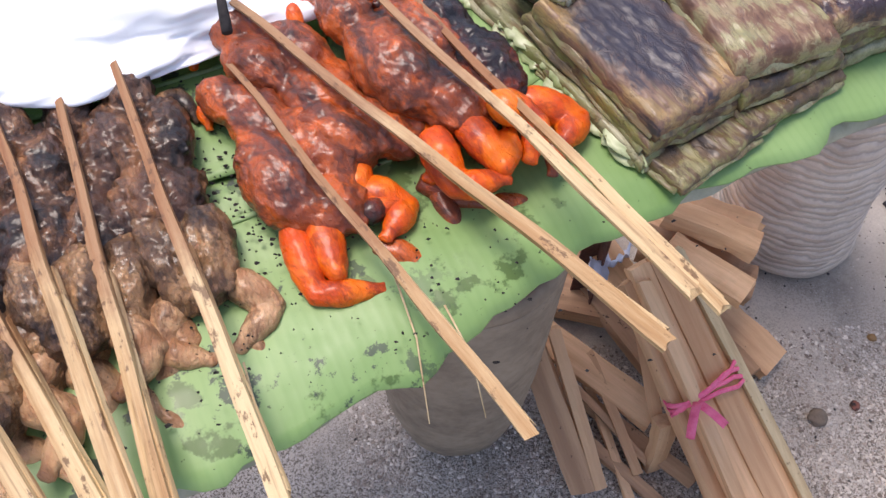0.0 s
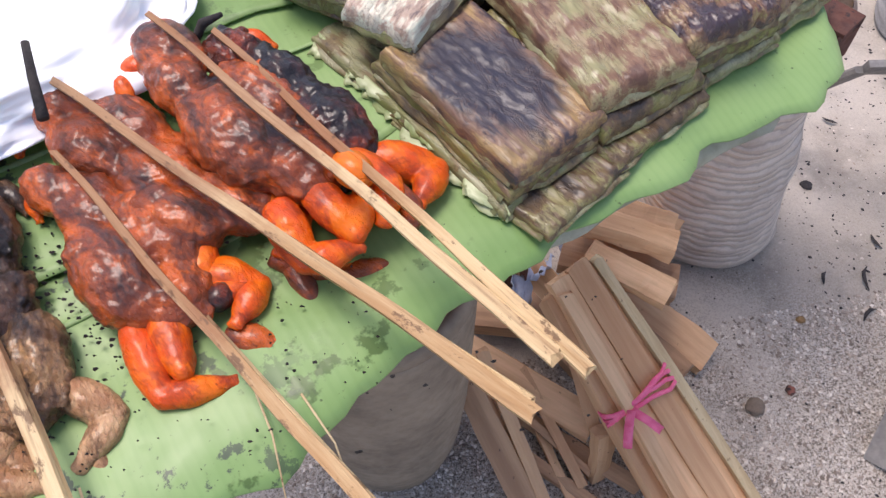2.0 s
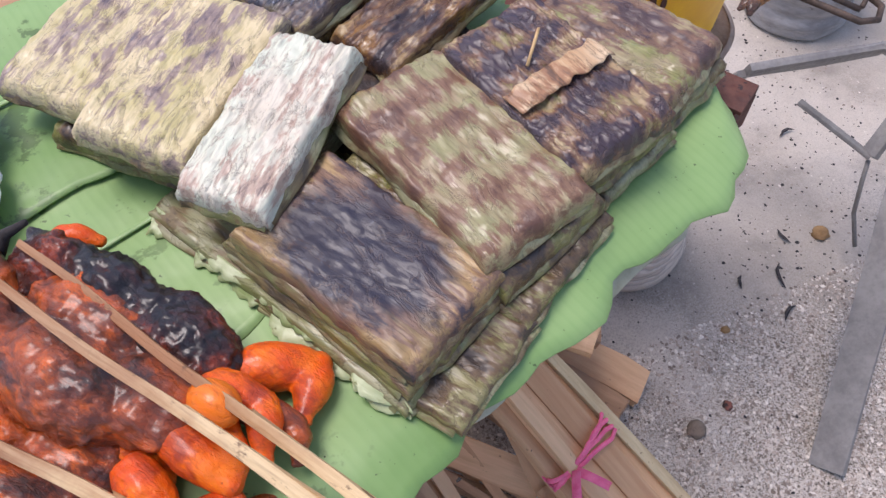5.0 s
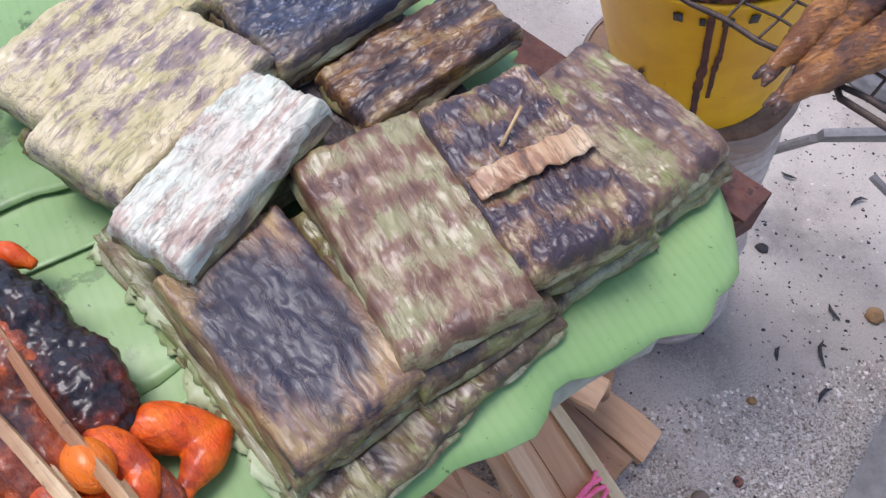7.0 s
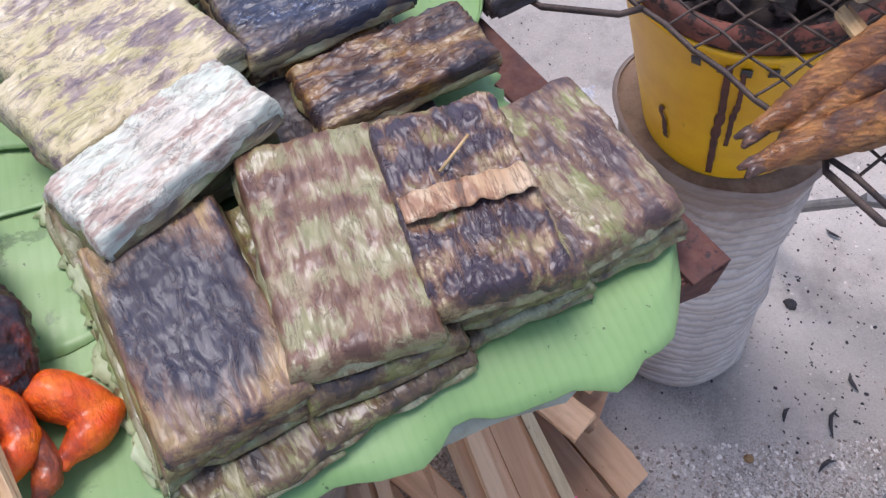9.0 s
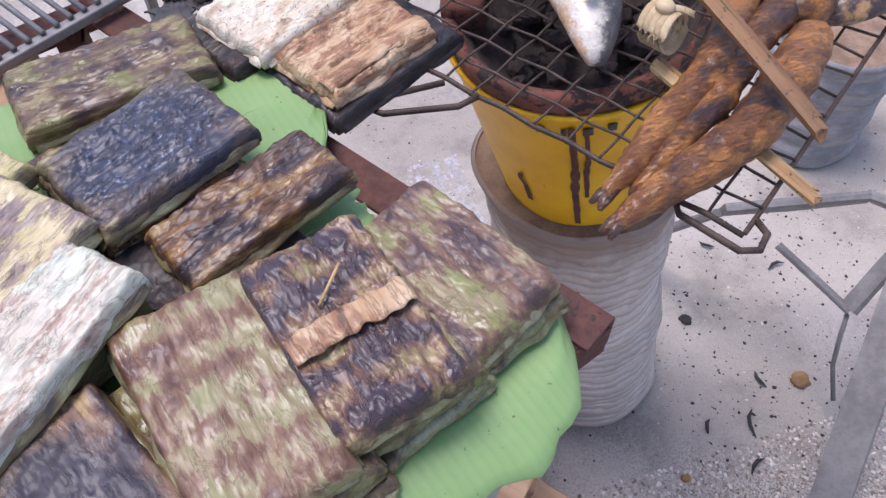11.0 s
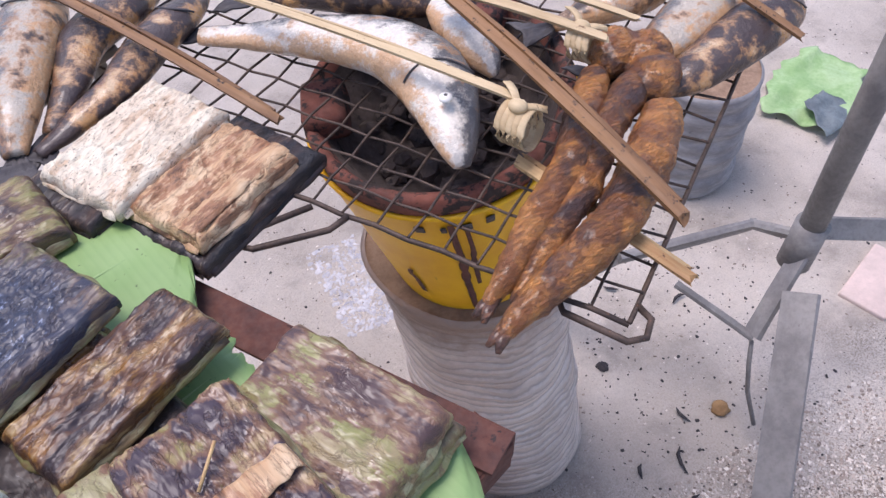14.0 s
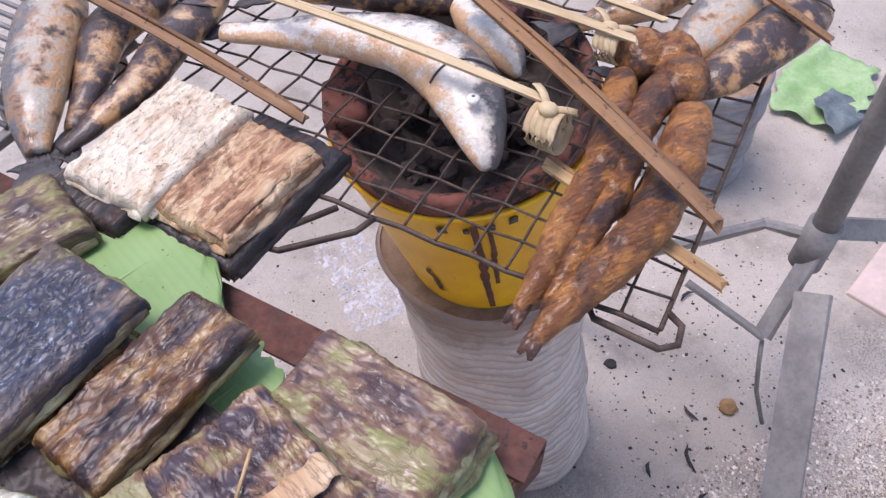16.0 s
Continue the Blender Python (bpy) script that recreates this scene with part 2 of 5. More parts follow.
def island_mat():
    m = Mat("mixed_grit", 0.85)
    g = m.t.nodes.new("ShaderNodeNewGeometry").outputs["Random Per Island"]
    r = m.t.nodes.new("ShaderNodeValToRGB")
    m.t.links.new(g, r.inputs["Fac"])
    e = r.color_ramp.elements
    e[0].color, e[1].color = hexc(112, 98, 88), hexc(232, 222, 210)
    mid = e.new(0.5)
    mid.color = hexc(186, 170, 156)
    m.colour(m.mix(m.step(m.noise(300, 3), 0.4, 0.7, 0.0, 0.4), r.outputs["Color"], hexc(140, 124, 112)))
    return m.m


M_LEAF = fresh_leaf()
M_LEAF_UNDER = simple("leaf_pale_underside", hexc(150, 150, 128), hexc(176, 174, 156), 20, 0.6)
M_BODY = glazed("glaze_red_brown", hexc(208, 98, 38), hexc(144, 66, 34), hexc(58, 40, 38), 0.58, 0.14, 0.5, 1.0)
M_BODY_DARK = glazed("glaze_charred", hexc(150, 58, 24), hexc(84, 36, 24), hexc(24, 23, 28), 0.92, 0.16, 0.6, 1.3)
M_THIGH = glazed("glaze_orange", hexc(250, 120, 20), hexc(228, 82, 12), hexc(140, 44, 20), 0.46, 0.16, 0.4, 0.9)
M_RAW = glazed("roast_brown_grey", hexc(190, 146, 104), hexc(122, 88, 62), hexc(42, 32, 30), 0.56, 0.20, 0.5, 1.7)
M_RAW_DARK = glazed("roast_dark", hexc(166, 116, 80), hexc(100, 68, 52), hexc(26, 22, 22), 0.70, 0.20, 0.5, 1.5)
M_RAW_PALE = glazed("roast_pale_leg", hexc(226, 182, 138), hexc(176, 126, 88), hexc(78, 54, 42), 0.44, 0.22, 0.4, 1.3)
M_BAMBOO = simple("split_bamboo", hexc(208, 174, 122), hexc(156, 112, 68), 46, 0.6, 0, (0.07, 1, 1), 0.9, 0.003, hexc(92, 56, 32), 0.58)
def stick_mat():
    m = Mat("sauce_stained_bamboo", 0.6)
    grain = m.noise(46, 6, 0.65, (0.07, 1, 1))
    col = m.mix(m.step(grain, 0.35, 0.66), hexc(218, 190, 144), hexc(170, 128, 82))
    fibre = m.noise(260, 4, 0.6, (0.05, 1, 1))
    col = m.mix(m.step(fibre, 0.5, 0.7, 0.0, 0.5), col, hexc(112, 78, 46))
    soak = m.math("ADD", m.axis("X"), m.math("MULTIPLY", m.math("SUBTRACT", m.noise(18, 5, 0.7), 0.5), 0.20))
    col = m.mix(m.step(soak, 0.14, 0.24, 0.62, 0.0), col, hexc(128, 66, 30))
    col = m.mix(m.step(m.noise(90, 5, 0.7, (0.5, 1, 1)), 0.57, 0.65, 0.0, 0.8), col, hexc(92, 58, 34))
    m.colour(col)
    m.bump(grain, 0.9, 0.003)
    m.bump(fibre, 0.7, 0.0015)
    return m.m


M_STICK = stick_mat()
M_BAMBOO_OLD = simple("scorched_bamboo", hexc(146, 106, 68), hexc(98, 68, 44), 40, 0.65, 0, (0.08, 1, 1), 0.5, 0.002, hexc(46, 34, 28), 0.58)
M_BAMBOO_PALE = simple("pale_bamboo_strip", hexc(208, 184, 144), hexc(178, 150, 110), 40, 0.6, 0, (0.12, 1, 1), 0.5, 0.002, hexc(122, 94, 64), 0.62)
M_WOOD = simple("split_firewood", hexc(238, 194, 150), hexc(204, 154, 112), 26, 0.75, 0, (0.07, 1, 1), 0.8, 0.003, hexc(124, 84, 56), 0.66, tone=0.4)
M_WOOD_DARK = simple("weathered_firewood", hexc(210, 168, 130), hexc(168, 128, 98), 26, 0.8, 0, (0.07, 1, 1), 0.8, 0.003, hexc(84, 60, 46), 0.64, tone=0.4)
M_PINK = simple("pink_plastic_ribbon", hexc(246, 116, 150), hexc(232, 88, 128), 60, 0.35, 0, None, 0.3, 0.001)
M_RUST = simple("rusty_steel", hexc(106, 66, 54), hexc(74, 50, 46), 22, 0.8, 0.15, None, 0.5, 0.001, hexc(52, 40, 38), 0.6)
M_STEEL = simple("dull_grey_steel", hexc(142, 138, 134), hexc(118, 114, 112), 18, 0.55, 0.3, None, 0.2, 0.001, hexc(92, 80, 72), 0.68)
M_WIRE = simple("burnt_wire", hexc(92, 76, 66), hexc(62, 52, 46), 60, 0.65, 0.3, None, 0.5, 0.001, hexc(128, 92, 70), 0.62)
M_CLAY = simple("fired_clay", hexc(136, 82, 68), hexc(94, 62, 54), 18, 0.85, 0, None, 0.4, 0.002, hexc(54, 44, 42), 0.5)
M_SOOT = simple("charcoal_and_soot", hexc(40, 36, 36), hexc(62, 56, 54), 30, 0.9, 0, None, 0.8, 0.004, hexc(120, 112, 108), 0.7)
M_ASHBOWL = simple("ashy_fire_bowl", hexc(74, 64, 60), hexc(104, 92, 86), 24, 0.9, 0, None, 0.8, 0.004, hexc(44, 38, 38), 0.58)
M_STONE = simple("grey_worn_wood", hexc(150, 134, 116), hexc(118, 104, 90), 9, 0.7, 0, None, 0.3, 0.003, hexc(84, 72, 62), 0.66)
def fish_skin(name, belly, back, scorch, amount):
    m = Mat(name, 0.3)
    at = m.t.nodes.new("ShaderNodeAttribute")
    at.attribute_name = "back"
    f = m.math("ADD", at.outputs["Fac"], m.math("MULTIPLY", m.math("SUBTRACT", m.noise(34, 6, 0.75), 0.5), 1.3))
    gold = m.step(f, 0.02, 0.22, 0.75, 0.0)
    col = m.mix(m.step(f, 0.42, 0.72), belly, back)
    col = m.mix(gold, col, hexc(206, 150, 88))
    scales = m.voronoi(330)
    col = m.mix(m.step(scales, 0.2, 0.7, 0.0, 0.12), col, tuple(c * 0.5 for c in back[:3]) + (1,))
    burn = m.noise(36, 6, 0.66, None, 0.15)
    col = m.mix(m.step(burn, 0.62 - 0.2 * amount, 0.76 - 0.2 * amount, 0.0, 0.7), col, hexc(196, 140, 84))
    m.colour(m.mix(m.step(burn, 0.68 - 0.22 * amount, 0.84 - 0.22 * amount, 0.0, 0.92), col, scorch))
    m.rough(m.step(burn, 0.3, 0.7, 0.22, 0.5))
    m.b.inputs["Coat Weight"].default_value = 0.3
    m.bump(scales, 0.15, 0.0008)
    m.bump(burn, 0.7, 0.005)
    m.bump(m.noise(110, 5, 0.7), 0.7, 0.003)
    return m.m


M_FISH = fish_skin("fish_silver_skin", hexc(226, 216, 200), hexc(92, 90, 90), hexc(96, 78, 62), 0.36)
M_FISH_CHAR = fish_skin("fish_scorched_skin", hexc(200, 170, 132), hexc(92, 84, 80), hexc(34, 34, 44), 1.4)
M_FISH_GREY = fish_skin("fish_grey_skin", hexc(186, 174, 156), hexc(98, 92, 90), hexc(46, 42, 44), 0.75)
M_TAIL = simple("burnt_fin", hexc(52, 48, 50), hexc(84, 80, 80), 60, 0.6, 0, (0.1, 1, 1), 0.5, 0.001)
M_CHICKEN = glazed("roast_chicken_skin", hexc(200, 136, 74), hexc(146, 92, 54), hexc(80, 62, 58), 0.62, 0.26, 0.3, 2.0)
M_EYE = simple("cooked_eye", hexc(236, 232, 222), hexc(220, 214, 204), 40, 0.4)
M_YOLK = glazed("orange_gland", hexc(252, 140, 30), hexc(242, 122, 20), hexc(150, 60, 20), 0.1, 0.2, 0.5)
M_BLUE = simple("pale_blue_plastic", hexc(206, 214, 232), hexc(186, 196, 220), 30, 0.4)
M_ASH = simple("pale_wood_ash", hexc(196, 192, 192), hexc(160, 156, 158), 40, 0.95)
M_COAL = simple("charcoal_bits", hexc(44, 40, 42), hexc(66, 60, 60), 60, 0.9)
M_PEBBLE = island_mat()
M_SLAB = simple("pale_worn_slab", hexc(214, 190, 180), hexc(196, 176, 166), 12, 0.9)
M_HERB = simple("green_torn_leaf", hexc(134, 168, 106), hexc(166, 190, 140), 14, 0.5, 0, None, 0.3, 0.002)
M_FRAY = simple("frayed_pale_leaf", hexc(178, 186, 144), hexc(124, 140, 84), 40, 0.35, 0, (1, 0.3, 1), 0.6, 0.002, hexc(112, 116, 66), 0.60)
M_SCRAP = simple("withered_grey_leaf", hexc(112, 122, 124), hexc(84, 92, 96), 20, 0.6)
M_HUSK = simple("grey_brown_husk", hexc(126, 110, 96), hexc(92, 80, 70), 40, 0.9)
M_DRY = simple("dry_leaf_scrap", hexc(150, 116, 76), hexc(116, 86, 54), 30, 0.8)


def yellow_paint():
    m = Mat("yellow_bucket_paint", 0.42)
    col = m.mix(m.step(m.noise(12, 4), 0.35, 0.7), hexc(240, 188, 20), hexc(226, 166, 16))
    col = m.mix(m.step(m.noise(16, 6, 0.7, (1, 1, 0.22)), 0.66, 0.74, 0.0, 0.8), col, hexc(124, 76, 34))
    col = m.mix(m.step(m.noise(70, 4), 0.7, 0.76, 0.0, 0.6), col, hexc(92, 70, 40))
    m.colour(col)
    m.bump(m.noise(14, 3), 0.15, 0.004)
    return m.m


M_YELLOW = yellow_paint()


def palm_bark():
    m = Mat("palm_trunk_bark", 0.85)
    rings = m.wave(16, 7.0, "Z", 4.0, 1.0)
    col = m.mix(m.step(m.noise(8, 6, 0.7), 0.35, 0.68), hexc(224, 208, 194), hexc(192, 174, 160))
    col = m.mix(m.step(rings, 0.0, 0.35, 0.35, 0.0), col, hexc(118, 104, 94))
    col = m.mix(m.step(m.noise(30, 6, 0.7, (1, 1, 3.5)), 0.66, 0.74, 0.0, 0.75), col, hexc(74, 64, 58))
    stain = m.math("ADD", m.axis("Z"), m.math("MULTIPLY", m.math("SUBTRACT", m.noise(9, 5, 0.7), 0.5), 0.22))
    col = m.mix(m.step(stain, 0.50, 0.62, 0.0, 0.75), col, hexc(134, 106, 88))
    m.colour(col)
    m.bump(rings, 0.6, 0.006)
    m.bump(m.noise(40, 6, 0.7, (1, 1, 4)), 0.6, 0.004)
    return m.m


M_PALM = palm_bark()
M_PALM_GREY = simple("old_grey_trunk", hexc(162, 158, 156), hexc(130, 126, 126), 14, 0.9, 0, (1, 1, 3), 0.6, 0.004, hexc(96, 92, 92), 0.64)
M_PALM_TOP = simple("cut_palm_wood", hexc(156, 128, 104), hexc(124, 98, 78), 30, 0.85, 0, None, 0.5, 0.003)


def ground_mat():
    m = Mat("sandy_concrete_ground", 0.9)
    col = m.mix(m.step(m.noise(1.7, 5, 0.6, vary=False), 0.38, 0.64), hexc(210, 198, 185), hexc(186, 174, 161))
    col = m.mix(m.step(m.noise(5.5, 6, 0.7, vary=False), 0.46, 0.70, 0.0, 0.6), col, hexc(140, 129, 120))
    worn = m.math("ADD", m.axis("Y"), m.math("MULTIPLY", m.math("SUBTRACT", m.noise(2.5, 4, vary=False), 0.5), 1.0))
    loose = m.step(worn, 0.60, 0.95, 1.0, 0.15)
    grains = m.noise(230, 4, 0.75, vary=False)
    col = m.mix(m.math("MULTIPLY", loose, m.step(grains, 0.46, 0.60, 0.0, 0.95)), col, hexc(98, 86, 74))
    col = m.mix(m.math("MULTIPLY", loose, m.step(m.noise(190, 2, 0.6, (1.1, 0.9, 1), vary=False), 0.60, 0.66, 0.0, 0.8)), col, hexc(222, 214, 208))
    col = m.mix(m.step(m.noise(85, 3, 0.6, vary=False), 0.69, 0.73, 0.0, 0.8), col, hexc(62, 56, 54))
    m.colour(col)
    m.bump(grains, 0.9, 0.006)
    m.bump(m.noise(30, 6, 0.7, vary=False), 0.5, 0.012)
    return m.m


M_GROUND = ground_mat()


def bag_mat():
    m = Mat("thin_white_plastic", 0.3)
    m.colour(m.mix(m.step(m.noise(9, 4), 0.35, 0.7), hexc(255, 255, 255), hexc(252, 252, 252)))
    m.bump(m.noise(16, 4, 0.5, None, 1.0), 0.25, 0.006)
    return m.m


M_BAG = bag_mat()


# ---- helpers for things ----
def thing(name, label, category, m=None, group="", kind=""):
    ob = new(name)
    ob.empty_display_size = 0.05
    if m is not None:
        ob.matrix_world = m
    return tagged(ob, label, category, group, kind)


def finish(me, material, smooth=True):
    me.materials.append(material)
    if smooth:
        me.polygons.foreach_set("use_smooth", [True] * len(me.polygons))
    me.update()


def part(name, bm, material, parent=None, label="", smooth=True):
    me = bpy.data.meshes.new(name)
    bm.normal_update()
    bm.to_mesh(me)
    bm.free()
    finish(me, material, smooth)
    ob = new(name, me)
    if parent is not None:
        ob.parent = parent
    return tagged(ob, label)


def fused(ob, voxel=0.003, smooth=4, rough=0.0, size=0.02):
    """Melts the lumps of a mesh into one skin; rough adds small folds."""
    r = ob.modifiers.new("fuse", "REMESH")
    r.mode, r.voxel_size, r.use_smooth_shade = "VOXEL", voxel, True
    s = ob.modifiers.new("soften", "SMOOTH")
    s.iterations = smooth
    if rough:
        tex = bpy.data.textures.new("folds", "CLOUDS")
        tex.noise_scale = size
        d = ob.modifiers.new("folds", "DISPLACE")
        d.texture, d.strength, d.mid_level, d.texture_coords = tex, rough, 0.5, "LOCAL"
        tex = bpy.data.textures.new("fine_folds", "CLOUDS")
        tex.noise_scale = size * 0.35
        tex.noise_depth = 3
        d = ob.modifiers.new("fine_folds", "DISPLACE")
        d.texture, d.strength, d.mid_level, d.texture_coords = tex, rough * 0.5, 0.5, "LOCAL"
    return ob


def tube(bm, points, radii, sides=10, flat=1.0, twist=0.0, cap=True):
    """A swept round or flattened bar through the points."""
    pts = [Vector(p) for p in points]
    if isinstance(radii, (int, float)):
        radii = [radii] * len(pts)
    rings = []
    ref = Vector((0, 0, 1))
    for i, p in enumerate(pts):
        d = (pts[min(i + 1, len(pts) - 1)] - pts[max(i - 1, 0)]).normalized()
        r = ref if abs(d.dot(ref)) < 0.95 else Vector((1, 0, 0))
        side = d.cross(r).normalized()
        up = side.cross(d)
        ring = []
        for k in range(sides):
            a = 2 * math.pi * k / sides + twist
            ring.append(bm.verts.new(p + side * math.cos(a) * radii[i] + up * math.sin(a) * radii[i] * flat))
        rings.append(ring)
    for a, b in zip(rings, rings[1:]):
        for k in range(sides):
            bm.faces.new((a[k], a[(k + 1) % sides], b[(k + 1) % sides], b[k]))
    if cap:
        bm.faces.new(list(reversed(rings[0])))
        bm.faces.new(rings[-1])
    return bm


def blob(bm, centre, radii, m=None, level=2):
    mat = Matrix.Translation(centre) @ (m or Matrix()) @ Matrix.Diagonal((*radii, 1))
    bmesh.ops.create_icosphere(bm, subdivisions=level, radius=1.0, matrix=mat)
    return bm


def plank(bm, a, b, width, thick, roll=0.0, bend=0.0, seg=8, ragged=0.0, seed=0):
    """A split board from a to b with uneven sides and ends."""
    a, b = Vector(a), Vector(b)
    d = (b - a).normalized()
    side = d.cross(Vector((0, 0, 1))).normalized() if abs(d.z) < 0.95 else Vector((1, 0, 0))
    up = side.cross(d)
    q = Matrix.Rotation(roll, 3, d)
    side, up = q @ side, q @ up
    rings = []
    for i in range(seg + 1):
        f = i / seg
        c = a.lerp(b, f) + up * bend * math.sin(math.pi * f)
        ring = []
        for k, (u, v) in enumerate(((-1, -1), (-0.2, -1.12), (1, -0.9), (1.05, 0), (1, 1), (0.1, 1.1), (-1, 0.95), (-1.04, 0.1))):
            n = noise.noise((f * 5 + seed * 3.1, k * 1.7, seed * 1.3))
            e = d * ragged * noise.noise((k * 2.3, seed * 2.9, f * 9)) if i in (0, seg) else Vector()
            ring.append(bm.verts.new(c + side * width * 0.5 * u * (1 + 0.12 * n) + up * thick * 0.5 * v * (1 + 0.25 * n) + e))
        rings.append(ring)
    for r, s in zip(rings, rings[1:]):
        for k in range(8):
            bm.faces.new((r[k], r[(k + 1) % 8], s[(k + 1) % 8], s[k]))
    bm.faces.new(list(reversed(rings[0])))
    bm.faces.new(rings[-1])
    return bm


def bevelled_box(bm, size, m, bevel=0.002):
    made = bmesh.ops.create_cube(bm, size=1.0, matrix=m @ Matrix.Diagonal((*size, 1)))
    edges = list({e for v in made["verts"] for e in v.link_edges})
    if bevel:
        bmesh.ops.bevel(bm, geom=edges, offset=bevel, segments=2, affect="EDGES", profile=0.6)
    return bm


def turned(bm, profile, sides=48, wob=0.0, seed=0.0):
    """A surface of revolution about z from (radius, height) pairs; wob makes it uneven."""
    rings = []
    for r, z in profile:
        ring = []
        for k in range(sides):
            a = 2 * math.pi * k / sides
            rr = r * (1 + wob * noise.noise((math.cos(a) * 1.6 + seed, math.sin(a) * 1.6, z * 9)))
            ring.append(bm.verts.new((rr * math.cos(a), rr * math.sin(a), z)))
        rings.append(ring)
    for a, b in zip(rings, rings[1:]):
        for k in range(sides):
            bm.faces.new((a[k], a[(k + 1) % sides], b[(k + 1) % sides], b[k]))
    return rings


def sheet(bm, nu, nv, where, thick):
    """A thin closed sheet from a function (u, v) -> point, u and v from -1 to 1."""
    top = [[Vector(where(-1 + 2 * i / nu, -1 + 2 * j / nv)) for j in range(nv + 1)] for i in range(nu + 1)]
    a = [[bm.verts.new(p) for p in row] for row in top]
    b = [[bm.verts.new(p - Vector((0, 0, thick))) for p in row] for row in top]
    for i in range(nu):
        for j in range(nv):
            bm.faces.new((a[i][j], a[i + 1][j], a[i + 1][j + 1], a[i][j + 1]))
            bm.faces.new((b[i][j], b[i][j + 1], b[i + 1][j + 1], b[i + 1][j]))
    for i in range(nu):
        bm.faces.new((a[i + 1][0], a[i][0], b[i][0], b[i + 1][0]))
        bm.faces.new((a[i][nv], a[i + 1][nv], b[i + 1][nv], b[i][nv]))
    for j in range(nv):
        bm.faces.new((a[0][j], a[0][j + 1], b[0][j + 1], b[0][j]))
        bm.faces.new((a[nu][j + 1], a[nu][j], b[nu][j], b[nu][j + 1]))
    return bm


# ---- ground ----
bm = bmesh.new()
N = 90
grid = []
for i in range(N + 1):
    row = []
    for j in range(N + 1):
        u, v = -1 + 2 * i / N, -1 + 2 * j / N
        x, y = 1.1 + 1.7 * u + 40 * u ** 7, 1.0 + 1.7 * v + 40 * v ** 7
        row.append(bm.verts.new((x, y, 0.010 * noise.noise((x * 2.2, y * 2.2, 3)) + 0.004 * noise.noise((x * 11, y * 11, 1)))))
    grid.append(row)
for i in range(N):
    for j in range(N):
        bm.faces.new((grid[i][j], grid[i + 1][j], grid[i + 1][j + 1], grid[i][j + 1]))
ground = part("ground", bm, M_GROUND)
tagged(ground, "grey sandy trodden ground with grit and charcoal dust", "ground", kind="structure")

# ---- table ----
TOP = 0.985
table = thing("market_table", "low roadside table with rusty angle-iron frame under banana leaves", "table", pose(0, 0, 0))
CORNER, FAR, LEFT = Vector((0.672, 0.688, 0)), Vector((0.33, 1.205, 0)), Vector((-0.52, 0.235, 0))
BACK = LEFT + (FAR - CORNER)


def angle_iron(a, b, z, inward):
    bm = bmesh.new()
    d = (b - a).normalized()
    up = Vector((0, 0, 1))
    n = inward.normalized()
    for o, w, t in ((n * 0.018 - up * 0.002, 0.036, 0.004), (-up * 0.020, 0.004, 0.036)):
        m = Matrix((d, n, up)).transposed().to_4x4()
        m.translation = (a + b) / 2 + o + up * z
        bevelled_box(bm, ((b - a).length, w, t), m, 0.0008)
    return bm


INWARD = Vector((-0.84, -0.54, 0))
part("side_rail", angle_iron(CORNER, FAR, TOP - 0.006, INWARD), M_RUST, table, "rust-brown angle-iron rail", False)
part("front_rail", angle_iron(LEFT, CORNER - Vector((0.004, 0.002, 0)), TOP - 0.0105, Vector((-0.3, 0.9, 0))), M_RUST, table, smooth=False)
part("back_rail", angle_iron(BACK, FAR, TOP - 0.0105, Vector((0.3, -0.9, 0))), M_RUST, table, smooth=False)
bm = bmesh.new()
d3 = [CORNER, CORNER + Vector((-0.056, 0.086, 0)), CORNER + Vector((-0.120, -0.044, 0))]
lo = [bm.verts.new(p + Vector((0, 0, TOP - 0.0155))) for p in d3]
hi = [bm.verts.new(p + Vector((0, 0, TOP - 0.0115))) for p in d3]
bm.faces.new(hi)
bm.faces.new(list(reversed(lo)))
for k in range(3):
    bm.faces.new((lo[k], lo[(k + 1) % 3], hi[(k + 1) % 3], hi[k]))
part("corner_plate", bm, M_RUST, table, "rusty triangular corner plate", False)
for i in range(9):
    f = (i + 0.5) / 9.6
    a = LEFT.lerp(BACK, f) + Vector((0.02, 0.01, TOP - 0.011))
    b = CORNER.lerp(FAR, f) + INWARD * 0.105 + Vector((0, 0, TOP - 0.011))
    bm = plank(bmesh.new(), a, b, 0.060, 0.014, seg=6, seed=i)
    part("slat", bm, M_WOOD_DARK, table, "weathered wooden slat", False)
for p in (CORNER + Vector((-0.20, 0.24, 0)), FAR + Vector((-0.04, -0.03, 0)), LEFT + Vector((0.03, 0.04, 0)), BACK + Vector((0.03, -0.03, 0))):
    bm = bmesh.new()
    for dx, dy, sx, sy in ((0, 0.016, 0.036, 0.004), (0.016, 0, 0.004, 0.036)):
        bevelled_box(bm, (sx, sy, TOP - 0.03), Matrix.Translation((p.x + dx, p.y + dy, (TOP - 0.03) / 2)), 0.0008)
    part("leg", bm, M_RUST, table, smooth=False)


